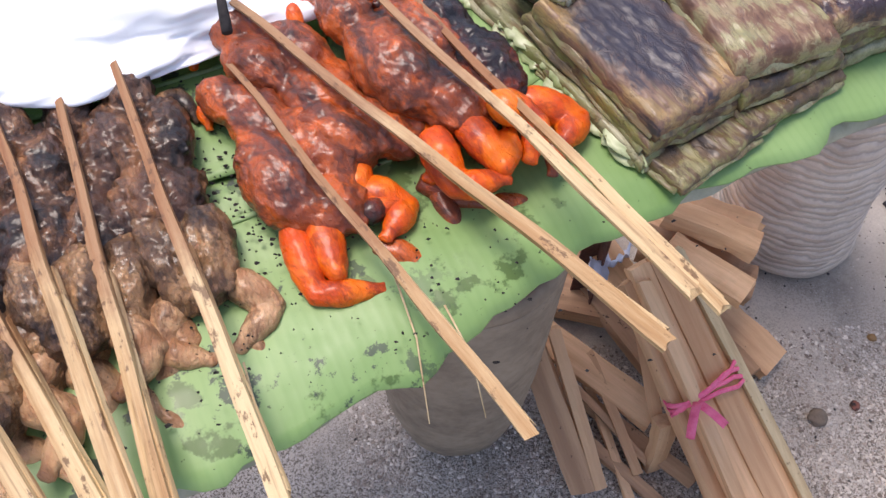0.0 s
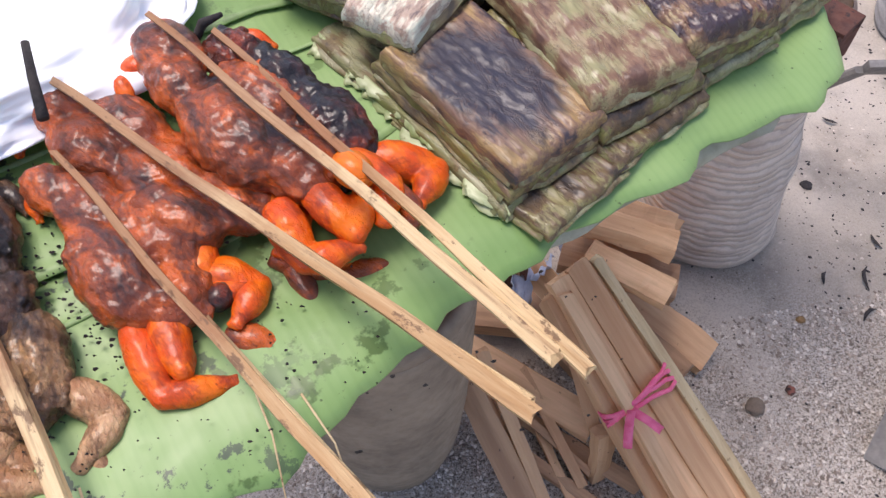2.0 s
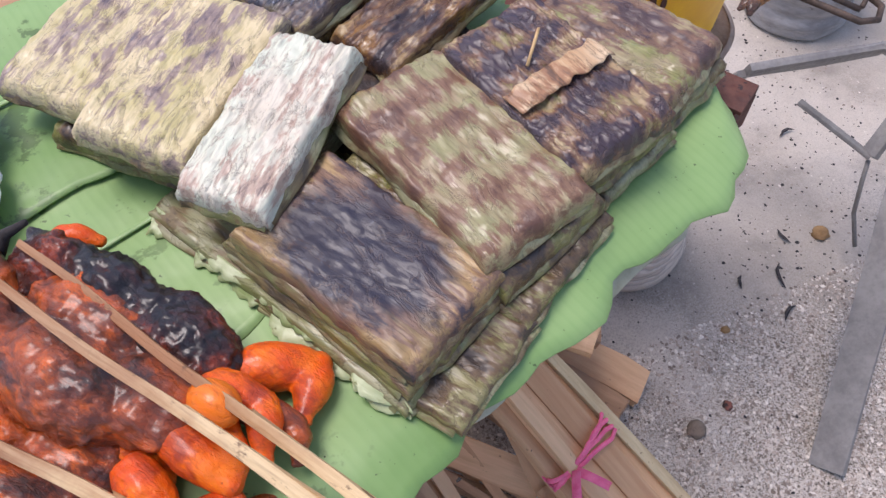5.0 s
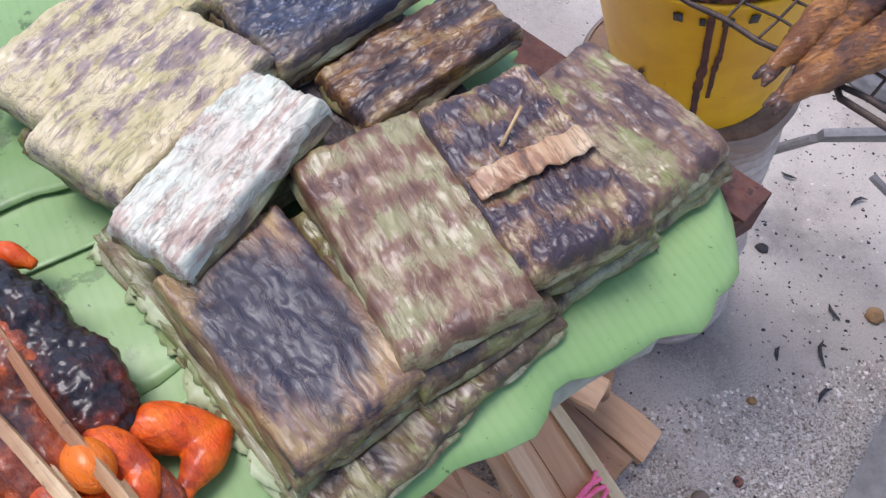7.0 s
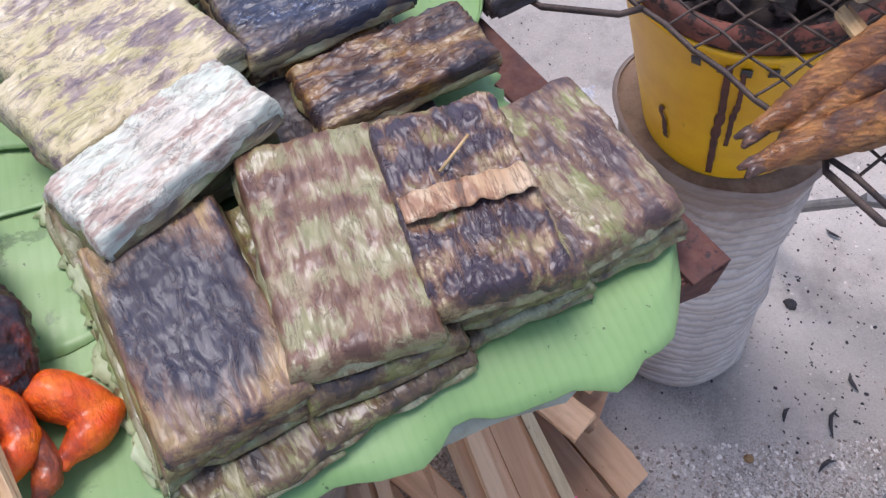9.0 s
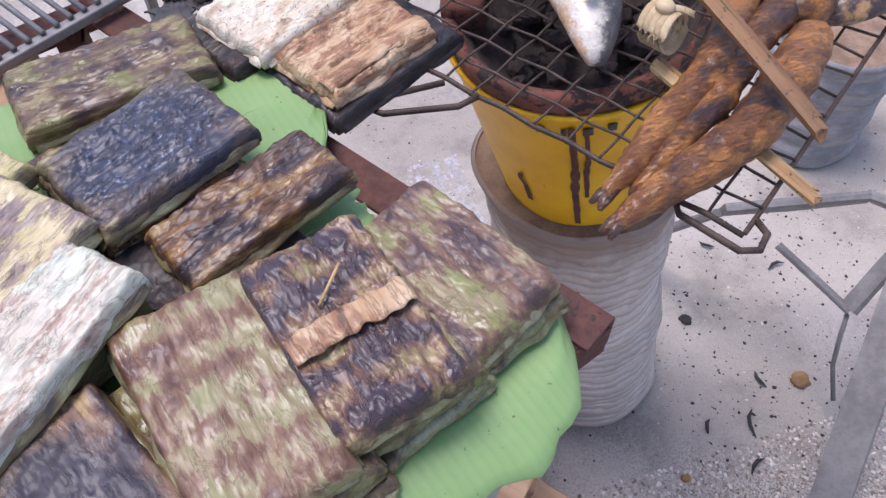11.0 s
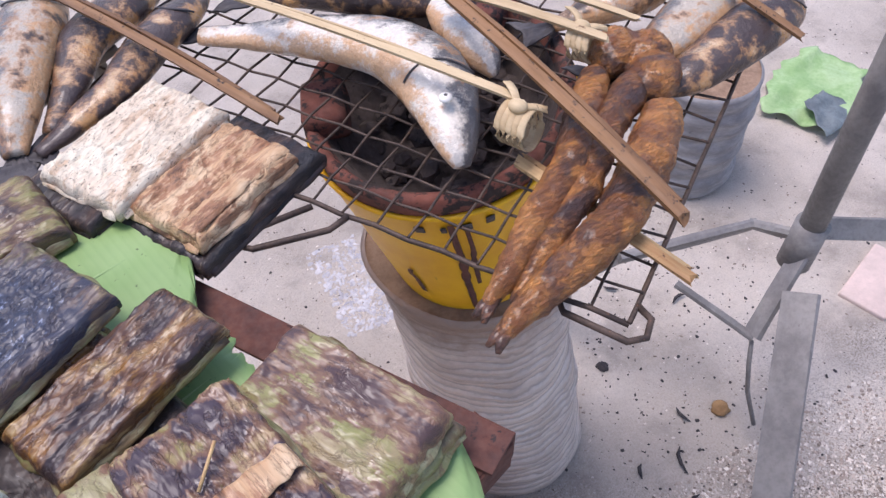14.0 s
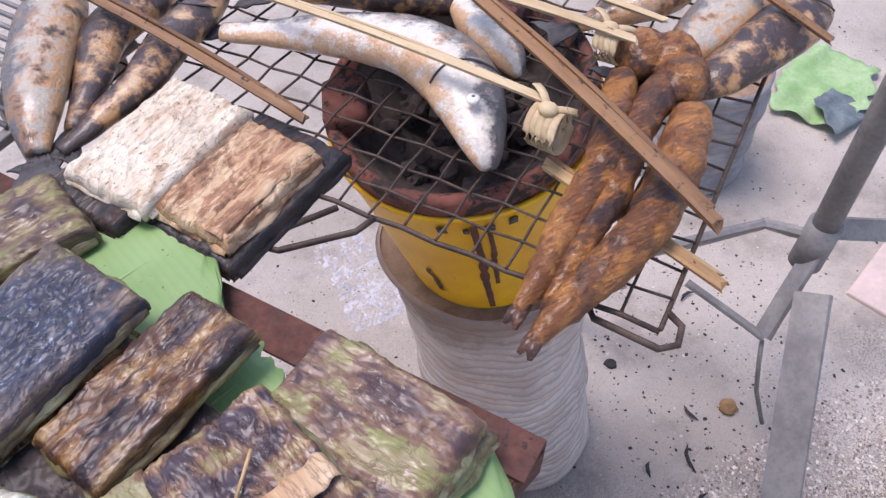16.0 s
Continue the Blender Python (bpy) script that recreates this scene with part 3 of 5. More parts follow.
# ---- banana leaves on the table ----
def banana_leaf(label, a, b, half, z, seed, curl=0.0, droop=0.0, tear=0.012, mat=None, back=1.0, belly_out=0.0):
    """A leaf blade from a to b, half metres to each side, with wavy torn edges that may droop over the table's side."""
    a, b = Vector((*a, 0)), Vector((*b, 0))
    d = (b - a)
    ln = d.length
    d.normalize()
    n = Vector((-d.y, d.x, 0))
    ob = thing("banana_leaf", label, "leaf", Matrix.Translation((a + b) / 2 + Vector((0, 0, z))) @ Matrix.Rotation(math.atan2(d.y, d.x), 4, "Z"), "banana leaves on the table")

    def where(u, v):
        end = 1 - 0.62 * (max(0, u - 0.90) / 0.10) ** 2.2
        f = min(1.0, max(0.0, (0.42 - u) / 0.56))
        belly = belly_out * f * f * (3 - 2 * f) if v < 0 else 0.0
        edge = (half + belly) * (back if v > 0 else 1.0) * end * (1 + 0.5 * tear / half * noise.noise((u * 9, v * 2, seed)) * abs(v) ** 3 + 0.4 * tear / half * noise.noise((u * 17, seed, v)) * abs(v) ** 6)
        x = u * ln / 2 + 0.01 * noise.noise((v * 5, seed, u)) * abs(u) ** 6
        y = v * edge
        zz = 0.003 * noise.noise((x * 9, y * 14, seed)) + 0.0025 + 0.0015 * abs(math.sin(y * 60 + 2 * noise.noise((x * 3, 0, seed))))
        over = max(0, abs(v) - 0.72) / 0.28
        zz += (curl if v > 0 else -droop) * over ** 1.6
        return x, y, zz

    bm = sheet(bmesh.new(), 90, 26, where, 0.0012)
    blade = part("blade", bm, mat or M_LEAF, ob)
    rib = [(-ln / 2 + ln * i / 30, 0.004 * math.sin(i * 0.4), 0.004 + 0.002 * noise.noise((i * 0.4, seed, 0))) for i in range(31)]
    part("midrib", tube(bmesh.new(), rib, [0.004 - 0.0028 * i / 30 for i in range(31)], 8, 0.6), M_HERB, blade, "pale midrib")
    return ob


banana_leaf("old grey-green banana leaf drooping over the table edge", (-0.50, 0.312), (0.560, 0.700), 0.094, 0.9815, 2.2, 0.0, 0.018, 0.010, M_LEAF_UNDER, belly_out=0.054)
banana_leaf("fresh green banana leaf spread over the table front", (-0.50, 0.330), (0.618, 0.743), 0.117, 0.9895, 3.1, 0.0, 0.010, 0.030, back=0.42, belly_out=0.058)
banana_leaf("fresh green banana leaf lying across the table middle", (-0.45, 0.53), (0.520, 0.835), 0.112, 0.993, 5.7)
banana_leaf("fresh green banana leaf lying towards the grill", (-0.40, 0.76), (0.502, 0.975), 0.110, 0.996, 8.3)


# ---- leaf parcels ----
def parcel(label, material, x, y, z, w, l, h, turn, tilt=(0, 0), seed=0.0, group="grilled leaf parcels", fold=0.0, puff=0.5, edge=None, soft=0.0, wrinkle=1.0):
    """A flat food parcel folded in banana leaf: w across, l along its local y, h thick."""
    ob = thing("leaf_parcel", label, "food parcel", pose(x, y, z, tilt[0], tilt[1], turn), group)
    bm = bmesh.new()
    nu, nv = 60, 72

    def ridged(x, y, z):
        return 1 - 2 * abs(noise.noise((x, y, z)))

    def surf(u, v, top):
        ex = 16 - 10 * soft
        e = (1 - abs(u) ** ex) ** 0.7 * (1 - abs(v) ** ex) ** 0.7
        xx = u * w / 2 * (1 + 0.035 * noise.noise((v * 2.1, seed, 1))) + 0.0012 * noise.noise((v * 7, u * 3, seed))
        yy = v * l / 2 * (1 + 0.035 * noise.noise((u * 2.1, seed, 4))) + 0.0012 * noise.noise((u * 7, v * 3, seed + 2))
        if not top:
            return Vector((xx, yy, h * 0.05))
        wob = 0.0030 * noise.noise((u * 2.0 + seed, v * 2.4, seed)) + 0.0016 * noise.noise((u * 6, v * 6 + seed, 2))
        skew = u + 0.25 * v + 0.35 * noise.noise((u * 2, v * 2, seed + 3))
        pleat = max(0.0, ridged(skew * 5.5, v * 1.1, seed)) ** 4 * 0.0020 + max(0.0, ridged(skew * 12, v * 2.4, seed + 9)) ** 5 * 0.0012
        crack = max(0.0, ridged(u * 3.1, v * 4.7 + u, seed + 5)) ** 6 * 0.0024
        zz = h * (0.66 - 0.42 * soft + (0.34 + 0.42 * soft) * (puff * e + (1 - puff) * min(1, e * 1.6)))
        return Vector((xx, yy, zz + wob + 0.45 * (pleat + crack) * wrinkle))

    top = [[bm.verts.new(surf(-1 + 2 * i / nu, -1 + 2 * j / nv, True)) for j in range(nv + 1)] for i in range(nu + 1)]
    rim = [(i, 0) for i in range(nu)] + [(nu, j) for j in range(nv)] + [(i, nv) for i in range(nu, 0, -1)] + [(0, j) for j in range(nv, 0, -1)]
    loop_t = [top[i][j] for i, j in rim]
    loop_b = [bm.verts.new(surf(-1 + 2 * i / nu, -1 + 2 * j / nv, False)) for i, j in rim]
    for i in range(nu):
        for j in range(nv):
            bm.faces.new((top[i][j], top[i + 1][j], top[i + 1][j + 1], top[i][j + 1]))
    bm.faces.new(list(reversed(loop_b)))
    k = len(loop_t)
    mids = []
    for a, b in zip(loop_t, loop_b):
        c = a.co.lerp(b.co, 0.5)
        c.x *= 1.01
        c.y *= 1.01
        mids.append(bm.verts.new(c))
    for i in range(k):
        j = (i + 1) % k
        bm.faces.new((loop_t[j], loop_t[i], mids[i], mids[j]))
        bm.faces.new((mids[j], mids[i], loop_b[i], loop_b[j]))
    bmesh.ops.recalc_face_normals(bm, faces=bm.faces)
    part("wrapper", bm, material, ob)
    # loose leaf layers that stand out round the sides
    for s in range(4):
        side = -1 if s % 2 else 1
        run, out = (w, l) if s < 2 else (l, w)

        def lip(u, v, side=side, s=s, run=run, out=out):
            reach = 0.0045 + 0.005 * noise.noise((u * 1.7, seed + s * 3, 7))
            d = side * (out / 2 * 0.975 + (0.5 + 0.5 * v) * reach)
            c = u * run / 2 * (0.95 + 0.03 * noise.noise((s, seed, 1)))
            z = h * (0.34 - 0.16 * v) + 0.0022 * noise.noise((u * 2.6, v, seed + 3 * s))
            return (c, d, z) if s < 2 else (d, c, z)

        part("leaf_edge", sheet(bmesh.new(), 22, 3, lip, 0.0009), edge or M_PACK_EDGE, ob)
    if fold:
        def flap(u, v):
            return (fold * w / 2 + u * 0.010 + 0.003 * noise.noise((v * 4, seed, 1)), v * l / 2 * 0.97,
                    h * 1.0 + 0.0022 + 0.0025 * (1 - u * u) - 0.010 * max(0, abs(v) - 0.8) + 0.0015 * noise.noise((u * 3, v * 7, seed)))

        part("fold", sheet(bmesh.new(), 6, 30, flap, 0.0015), material, ob)
    return ob


# lower layers
U = "olive grilled leaf parcel under the top layer, scorched"
frayed = parcel("olive grilled leaf parcel with frayed pale edge, underneath", M_PACK_EDGE, 0.293, 0.658, 0.995, 0.100, 0.232, 0.012, 28, seed=1.9)
parcel(U, M_PACK_UNDER, 0.324, 0.600, 0.9935, 0.090, 0.160, 0.010, 33, seed=1.2)
parcel(U, M_PACK_UNDER, 0.403, 0.645, 0.996, 0.106, 0.150, 0.012, 30, seed=2.9)
parcel("pale olive grilled leaf parcel under the top layer", M_PACK_EDGE, 0.492, 0.703, 0.996, 0.094, 0.150, 0.012, 25, seed=4.4)
parcel("pale frayed leaf parcel under the top layer", M_PACK_EDGE, 0.567, 0.735, 0.998, 0.088, 0.130, 0.016, 26, seed=5.1)
parcel(U, M_PACK_UNDER, 0.226, 0.838, 0.999, 0.100, 0.130, 0.020, -43, seed=6.6)
parcel("dark scorched leaf parcel beneath others", M_PACK_CHAR, 0.390, 0.800, 0.999, 0.150, 0.110, 0.016, 22, seed=7.7)
parcel("brown scorched leaf parcel beneath others", M_PACK_OILY, 0.355, 0.915, 1.000, 0.130, 0.115, 0.016, 25, seed=8.8)
parcel("tan scorched leaf parcel in the middle layer", M_PACK_MIXED, 0.312, 0.628, 1.007, 0.090, 0.160, 0.015, 26, (1, 0), 9.3)
parcel("olive scorched leaf parcel in the middle layer", M_PACK_UNDER, 0.4035, 0.660, 1.009, 0.103, 0.150, 0.020, 24, (1, 0), 9.9)
parcel("olive scorched leaf parcel in the middle layer", M_PACK_MIXED, 0.491, 0.709, 1.009, 0.090, 0.150, 0.024, 20, (1, 0), 10.4)
parcel("brown scorched leaf parcel in the middle layer", M_PACK_OILY, 0.362, 0.895, 1.012, 0.118, 0.105, 0.016, 26, (1, 0), 10.9)
parcel("olive leaf parcel in the middle layer", M_PACK_EDGE, 0.246, 0.806, 1.010, 0.080, 0.130, 0.026, -44, (0, 2), 10.2)
parcel("olive leaf parcel in the middle layer", M_PACK_EDGE, 0.296, 0.742, 1.008, 0.056, 0.120, 0.036, -45, (0, 2), 10.6)
# torn pale edge along its open side, in two layers
for k, (reach, z0) in enumerate(((0.020, 0.006), (0.012, 0.0115))):
    def torn(u, v, reach=reach, z0=z0, k=k):
        f = 0.5 + 0.5 * v
        y = u * 0.114
        rag = 0.55 + 0.9 * noise.noise((y * 30, k * 5, 2)) + 0.35 * noise.noise((y * 140, k, 7))
        return (-0.044 - f * reach * max(0.25, rag), y + 0.004 * noise.noise((u * 9, v, k)) - 0.006 * f,
                z0 - 0.004 * f * f + 0.003 * f * noise.noise((y * 45, v, k * 3)))

    part("torn_edge", sheet(bmesh.new(), 110, 5, torn, 0.0007), M_FRAY, frayed, "torn pale green leaf edge")
# top layer
parcel("tan leaf parcel with a large black burnt patch", M_PACK_BURNT, 0.316, 0.626, 1.021, 0.088, 0.150, 0.020, 28, (2, 0), 11.0, wrinkle=0.8)
parcel("green leaf parcel with brown grill stripes", M_PACK_STRIPED, 0.399, 0.672, 1.030, 0.092, 0.162, 0.022, 16.5, (1, 0), 12.0, wrinkle=0.8)
strapped = parcel("shiny dark purple and cream leaf parcel with leaf strap", M_PACK_SHINY, 0.481, 0.699, 1.033, 0.092, 0.146, 0.024, 16, (1, 0), 13.0, soft=0.2, wrinkle=1.8)
parcel("green and purple scorched leaf parcel", M_PACK_SMOKED, 0.556, 0.735, 1.014, 0.092, 0.132, 0.022, 29, (0, -4), 14.0, soft=0.2)
parcel("pale greenish white leaf parcel, lightly grilled", M_PACK_PALE, 0.293, 0.734, 1.045, 0.066, 0.142, 0.021, -45, (5, -3), 15.0, soft=0.25, wrinkle=1.5)
parcel("tan and lilac mottled leaf parcel", M_PACK_TAN, 0.250, 0.808, 1.035, 0.086, 0.150, 0.022, -44, (0, 3), 16.0, soft=0.15, wrinkle=1.2)
parcel("brown striped leaf parcel with folded edge", M_PACK_TAN, 0.205, 0.884, 1.024, 0.088, 0.150, 0.022, -43, (0, 3), 17.0, soft=0.15)
parcel("oily brown mottled leaf parcel", M_PACK_OILY, 0.438, 0.828, 1.020, 0.066, 0.144, 0.018, -63, (3, 0), 18.0, soft=0.3, wrinkle=1.6)
parcel("ash-covered grey-blue burnt leaf parcel", M_PACK_ASH, 0.373, 0.895, 1.030, 0.096, 0.136, 0.021, -61, (4, 0), 19.0, soft=0.2, wrinkle=1.8)
parcel("green and dark folded leaf parcel", M_PACK_MIXED, 0.345, 1.020, 1.002, 0.085, 0.165, 0.024, -76, (0, 0), 20.0, soft=0.3, wrinkle=1.6)
# on the table's far corner
parcel("charred dark leaf parcel under pale ones", M_PACK_CHAR, 0.562, 1.006, 0.986, 0.104, 0.160, 0.018, -60, (0, 0), 21.0, edge=M_PACK_CHAR)
parcel("charred dark leaf parcel under pale ones", M_PACK_CHAR, 0.490, 1.080, 0.998, 0.090, 0.160, 0.014, -57, (0, 0), 22.0, edge=M_PACK_CHAR)
parcel("cream dry leaf parcel with black specks", M_PACK_CREAM, 0.508, 1.073, 1.010, 0.090, 0.143, 0.017, -57, (0, 2), 23.0, edge=M_PACK_CREAM, soft=0.3, wrinkle=1.6)
parcel("buff wrinkled dry leaf parcel", M_PACK_BUFF, 0.556, 1.000, 1.003, 0.080, 0.124, 0.017, -60, (0, 2), 24.0, fold=0.6, edge=M_PACK_BUFF, soft=0.3, wrinkle=1.6)

# leaf strap and bamboo pin of the shiny parcel


def strap(u, v):
    y = -0.006 + 0.010 * v * (1 + 0.25 * noise.noise((u * 4, v, 9))) + 0.003 * noise.noise((u * 4, 0, 3))
    return 0.043 * u, y, 0.0312 + 0.0007 * math.sin(u * 16 + v) - 0.003 * abs(u) ** 6 + 0.0009 * noise.noise((u * 7, v * 2, 6))


strap_ob = part("strap", sheet(bmesh.new(), 40, 6, strap, 0.0010), M_PACK_BUFF, strapped, "cream leaf strap")
part("pin", tube(bmesh.new(), [(-0.012, 0.014, 0.0285), (0.012, 0.030, 0.037)], 0.0012, 6), M_BAMBOO, strap_ob, "thin bamboo pin")


# ---- skewers of glazed meat ----
def skewer(name, label, a, b, za, zb, material, width=0.0075, group="glazed meat skewers"):
    """A split bamboo stick with its frame: local x runs from a to b. Returns the thing; parts use local metres."""
    A, B = Vector((*a, za)), Vector((*b, zb))
    d = B - A
    m = Matrix.Translation(A) @ d.to_track_quat("X", "Z").to_matrix().to_4x4()
    ob = thing(name, label, "meat skewer", m, group)
    ln = d.length
    bm = plank(bmesh.new(), (0, 0, 0), (ln, 0, 0), width * 1.25, width * 0.8, 0.2, 0.004, 26, 0.006, a[0] * 40)
    for v in bm.verts:
        f = 0.48 + 0.5 * max(0, v.co.x / ln)
        v.co.y = v.co.y * f + 0.003 * noise.noise((v.co.x * 11, a[0] * 9, 0))
        v.co.z = v.co.z * f + 0.002 * noise.noise((v.co.x * 13, a[0] * 9, 5))
    part("stick", bm, M_STICK, ob, "split bamboo stick", False)
    bm = plank(bmesh.new(), (ln * 0.50, width * 0.30, -width * 0.25), (ln * 0.985, width * 0.62, -width * 0.10), width * 0.62, width * 0.5, 0.5, 0.001, 16, 0.008, a[1] * 31)
    part("split_half", bm, M_STICK, ob, "", False)
    return ob, ln


def meat(ob, pieces, material, label="", rough=0.0055, name="meat", lumps=3):
    """Pieces: (x, y, z, rx, ry, rz, turn) ellipsoids in the skewer's frame, melted together."""
    bm = bmesh.new()
    for x, y, z, rx, ry, rz, turn in pieces:
        z, ry, rz = z + 0.005, ry * 1.16, rz * 1.15
        blob(bm, (x, y, z), (rx, ry, rz), Matrix.Rotation(radians(turn), 4, "Z"))
        rnd = random.Random(int((x * 977 + y * 3391 + ob.location.x * 5003) * 10))
        for k in range(lumps):
            a, e = rnd.uniform(0, 6.28), rnd.uniform(-0.2, 0.9)
            q = Vector((math.cos(a) * math.cos(e) * rx, math.sin(a) * math.cos(e) * ry, math.sin(e) * rz)) * 0.86
            r = min(rx, ry) * rnd.uniform(0.18, 0.36)
            blob(bm, Vector((x, y, z)) + q, (r * rnd.uniform(1, 2.2), r, r * 0.7), Matrix.Rotation(rnd.uniform(-0.7, 0.7), 4, "Z"), 1)
    return fused(part(name, bm, material, ob, label), 0.0020, 3, rough, 0.014)


def leg(ob, hip, knee, foot, material, r=0.013, label="", yolk=None):
    """A folded leg: thick thigh, thinner shin, foot."""
    bm = bmesh.new()
    h, k, f = Vector(hip), Vector(knee), Vector(foot)
    for p, q, prof in ((h, k, (0.85, 1.12, 1.26, 1.28, 1.18, 0.98, 0.70)), (k, f, (0.66, 0.90, 1.04, 1.02, 0.90, 0.72, 0.50))):
        tube(bm, [p.lerp(q, n / 6) for n in range(7)], [r * c * 0.88 for c in prof], 12, 0.92)
    blob(bm, k, (r * 0.64,) * 3, level=2)
    d = (f - k).normalized()
    for n in (-1, 0, 1):
        e = f + d * r * 0.55 + Vector((-d.y, d.x, 0)) * r * 0.36 * n
        tube(bm, [f, f.lerp(e, 0.6), e], [r * 0.40, r * 0.30, r * 0.22], 8)
    return fused(part("leg", bm, material, ob, label), 0.0020, 3, 0.0026, 0.020)


# first glazed skewer
ob, ln = skewer("glazed_skewer", "orange-red glazed grilled meat on a split bamboo stick", (0.006, 0.628), (0.191, 0.330), 1.034, 1.018, M_BAMBOO)
meat(ob, [(0.020, -0.014, -0.020, 0.030, 0.016, 0.014, 20), (0.045, -0.004, -0.022, 0.034, 0.022, 0.016, 0), (0.100, -0.018, -0.024, 0.050, 0.026, 0.022, -6), (0.090, 0.016, -0.024, 0.048, 0.024, 0.019, 8), (0.135, 0.000, -0.026, 0.030, 0.026, 0.016, 0)], M_BODY, "brown glazed body with charred patches")
leg(ob, (0.128, -0.030, -0.026), (0.188, -0.046, -0.028), (0.206, -0.008, -0.032), M_THIGH, 0.0115, "bright orange glazed leg")
leg(ob, (0.128, -0.010, -0.024), (0.184, -0.026, -0.022), (0.160, -0.020, -0.034), M_THIGH, 0.0120, "bright orange glazed leg")
leg(ob, (0.130, 0.022, -0.026), (0.165, 0.046, -0.028), (0.178, 0.020, -0.024), M_THIGH, 0.0135, "bright orange glazed leg")
leg(ob, (0.175, 0.010, -0.034), (0.205, 0.030, -0.036), (0.212, 0.018, -0.040), M_BODY, 0.010)
leg(ob, (0.010, -0.010, -0.024), (0.000, -0.028, -0.026), (0.018, -0.034, -0.030), M_THIGH, 0.008)

# second glazed skewer, the long one
ob, ln = skewer("glazed_skewer", "orange-red glazed grilled meat on a long bamboo stick", (-0.002, 0.694), (0.283, 0.378), 1.046, 1.026, M_BAMBOO, 0.009)
meat(ob, [(0.020, -0.006, -0.026, 0.030, 0.018, 0.016, 0), (0.060, -0.018, -0.028, 0.036, 0.020, 0.018, 0), (0.070, 0.014, -0.028, 0.040, 0.020, 0.018, 0), (0.115, 0.000, -0.030, 0.036, 0.030, 0.018, 0), (0.150, -0.022, -0.030, 0.040, 0.021, 0.020, 10), (0.165, 0.014, -0.032, 0.040, 0.024, 0.016, 0)], M_BODY, "brown glazed body with charred patches")
leg(ob, (0.175, -0.024, -0.030), (0.205, -0.052, -0.034), (0.222, -0.030, -0.030), M_THIGH, 0.0115, "bright orange glazed leg")
leg(ob, (0.170, 0.020, -0.030), (0.214, 0.034, -0.032), (0.222, 0.006, -0.030), M_THIGH, 0.013, "bright orange glazed leg")
leg(ob, (0.012, -0.010, -0.028), (-0.004, -0.032, -0.030), (0.014, -0.046, -0.034), M_THIGH, 0.009, "pale orange front leg")
leg(ob, (0.012, 0.010, -0.028), (-0.006, 0.030, -0.030), (0.018, 0.038, -0.034), M_THIGH, 0.009, "pale orange front leg")
leg(ob, (0.215, 0.000, -0.040), (0.262, 0.022, -0.044), (0.285, 0.048, -0.046), M_BODY, 0.010, "dark red glazed leg")
leg(ob, (0.225, 0.006, -0.040), (0.262, -0.008, -0.046), (0.288, -0.006, -0.048), M_BODY, 0.008)
part("charred_knob", blob(bmesh.new(), (0.214, -0.046, -0.030), (0.010, 0.012, 0.009)), M_BODY_DARK, ob)

# third glazed skewer
ob, ln = skewer("glazed_skewer", "orange-red glazed grilled meat on a split bamboo stick", (0.082, 0.716), (0.300, 0.401), 1.066, 1.044, M_BAMBOO)
meat(ob, [(0.020, -0.004, -0.028, 0.034, 0.022, 0.017, 0), (0.050, -0.018, -0.028, 0.032, 0.018, 0.018, 0), (0.110, -0.018, -0.032, 0.054, 0.027, 0.025, -4), (0.100, 0.018, -0.034, 0.050, 0.022, 0.020, 4), (0.160, 0.000, -0.034, 0.036, 0.026, 0.018, 0)], M_BODY, "brown glazed body with charred patches")
leg(ob, (0.172, -0.034, -0.030), (0.218, -0.048, -0.036), (0.232, -0.018, -0.034), M_THIGH, 0.0130, "bright orange glazed leg")
leg(ob, (0.176, -0.008, -0.028), (0.228, -0.012, -0.030), (0.204, 0.014, -0.032), M_THIGH, 0.0125, "bright orange glazed leg")
leg(ob, (0.172, 0.022, -0.030), (0.214, 0.034, -0.030), (0.230, 0.012, -0.034), M_THIGH, 0.0125, "bright orange glazed leg")
part("gland", blob(bmesh.new(), (0.196, 0.016, -0.016), (0.017, 0.013, 0.012), level=3), M_YOLK, ob, "smooth orange lump")
leg(ob, (0.012, -0.012, -0.028), (0.004, -0.040, -0.030), (0.028, -0.048, -0.034), M_THIGH, 0.009)

# fourth glazed skewer, charred along its outer side
ob, ln = skewer("glazed_skewer", "charred glazed grilled meat on a split bamboo stick", (0.124, 0.704), (0.318, 0.394), 1.052, 1.034, M_BAMBOO)
meat(ob, [(0.015, 0.004, -0.022, 0.026, 0.020, 0.014, 0), (0.060, 0.012, -0.024, 0.046, 0.022, 0.019, 0), (0.110, 0.014, -0.026, 0.046, 0.025, 0.019, 0), (0.130, -0.008, -0.028, 0.036, 0.018, 0.014, 0)], M_BODY_DARK, "blackened glazed body", 0.009, lumps=5)
leg(ob, (0.146, 0.022, -0.030), (0.182, 0.056, -0.040), (0.196, 0.026, -0.034), M_THIGH, 0.0145, "bright orange glazed leg")
leg(ob, (0.160, 0.006, -0.026), (0.198, 0.018, -0.030), (0.210, 0.004, -0.034), M_BODY, 0.010)
leg(ob, (0.006, 0.004, -0.024), (-0.004, 0.026, -0.024), (0.016, 0.036, -0.028), M_THIGH, 0.009)
part("charred_hook", tube(bmesh.new(), [(-0.012, -0.014, -0.016), (-0.014, 0.0, -0.002), (-0.004, 0.012, 0.006)], [0.003, 0.004, 0.002], 8), M_SOOT, ob)

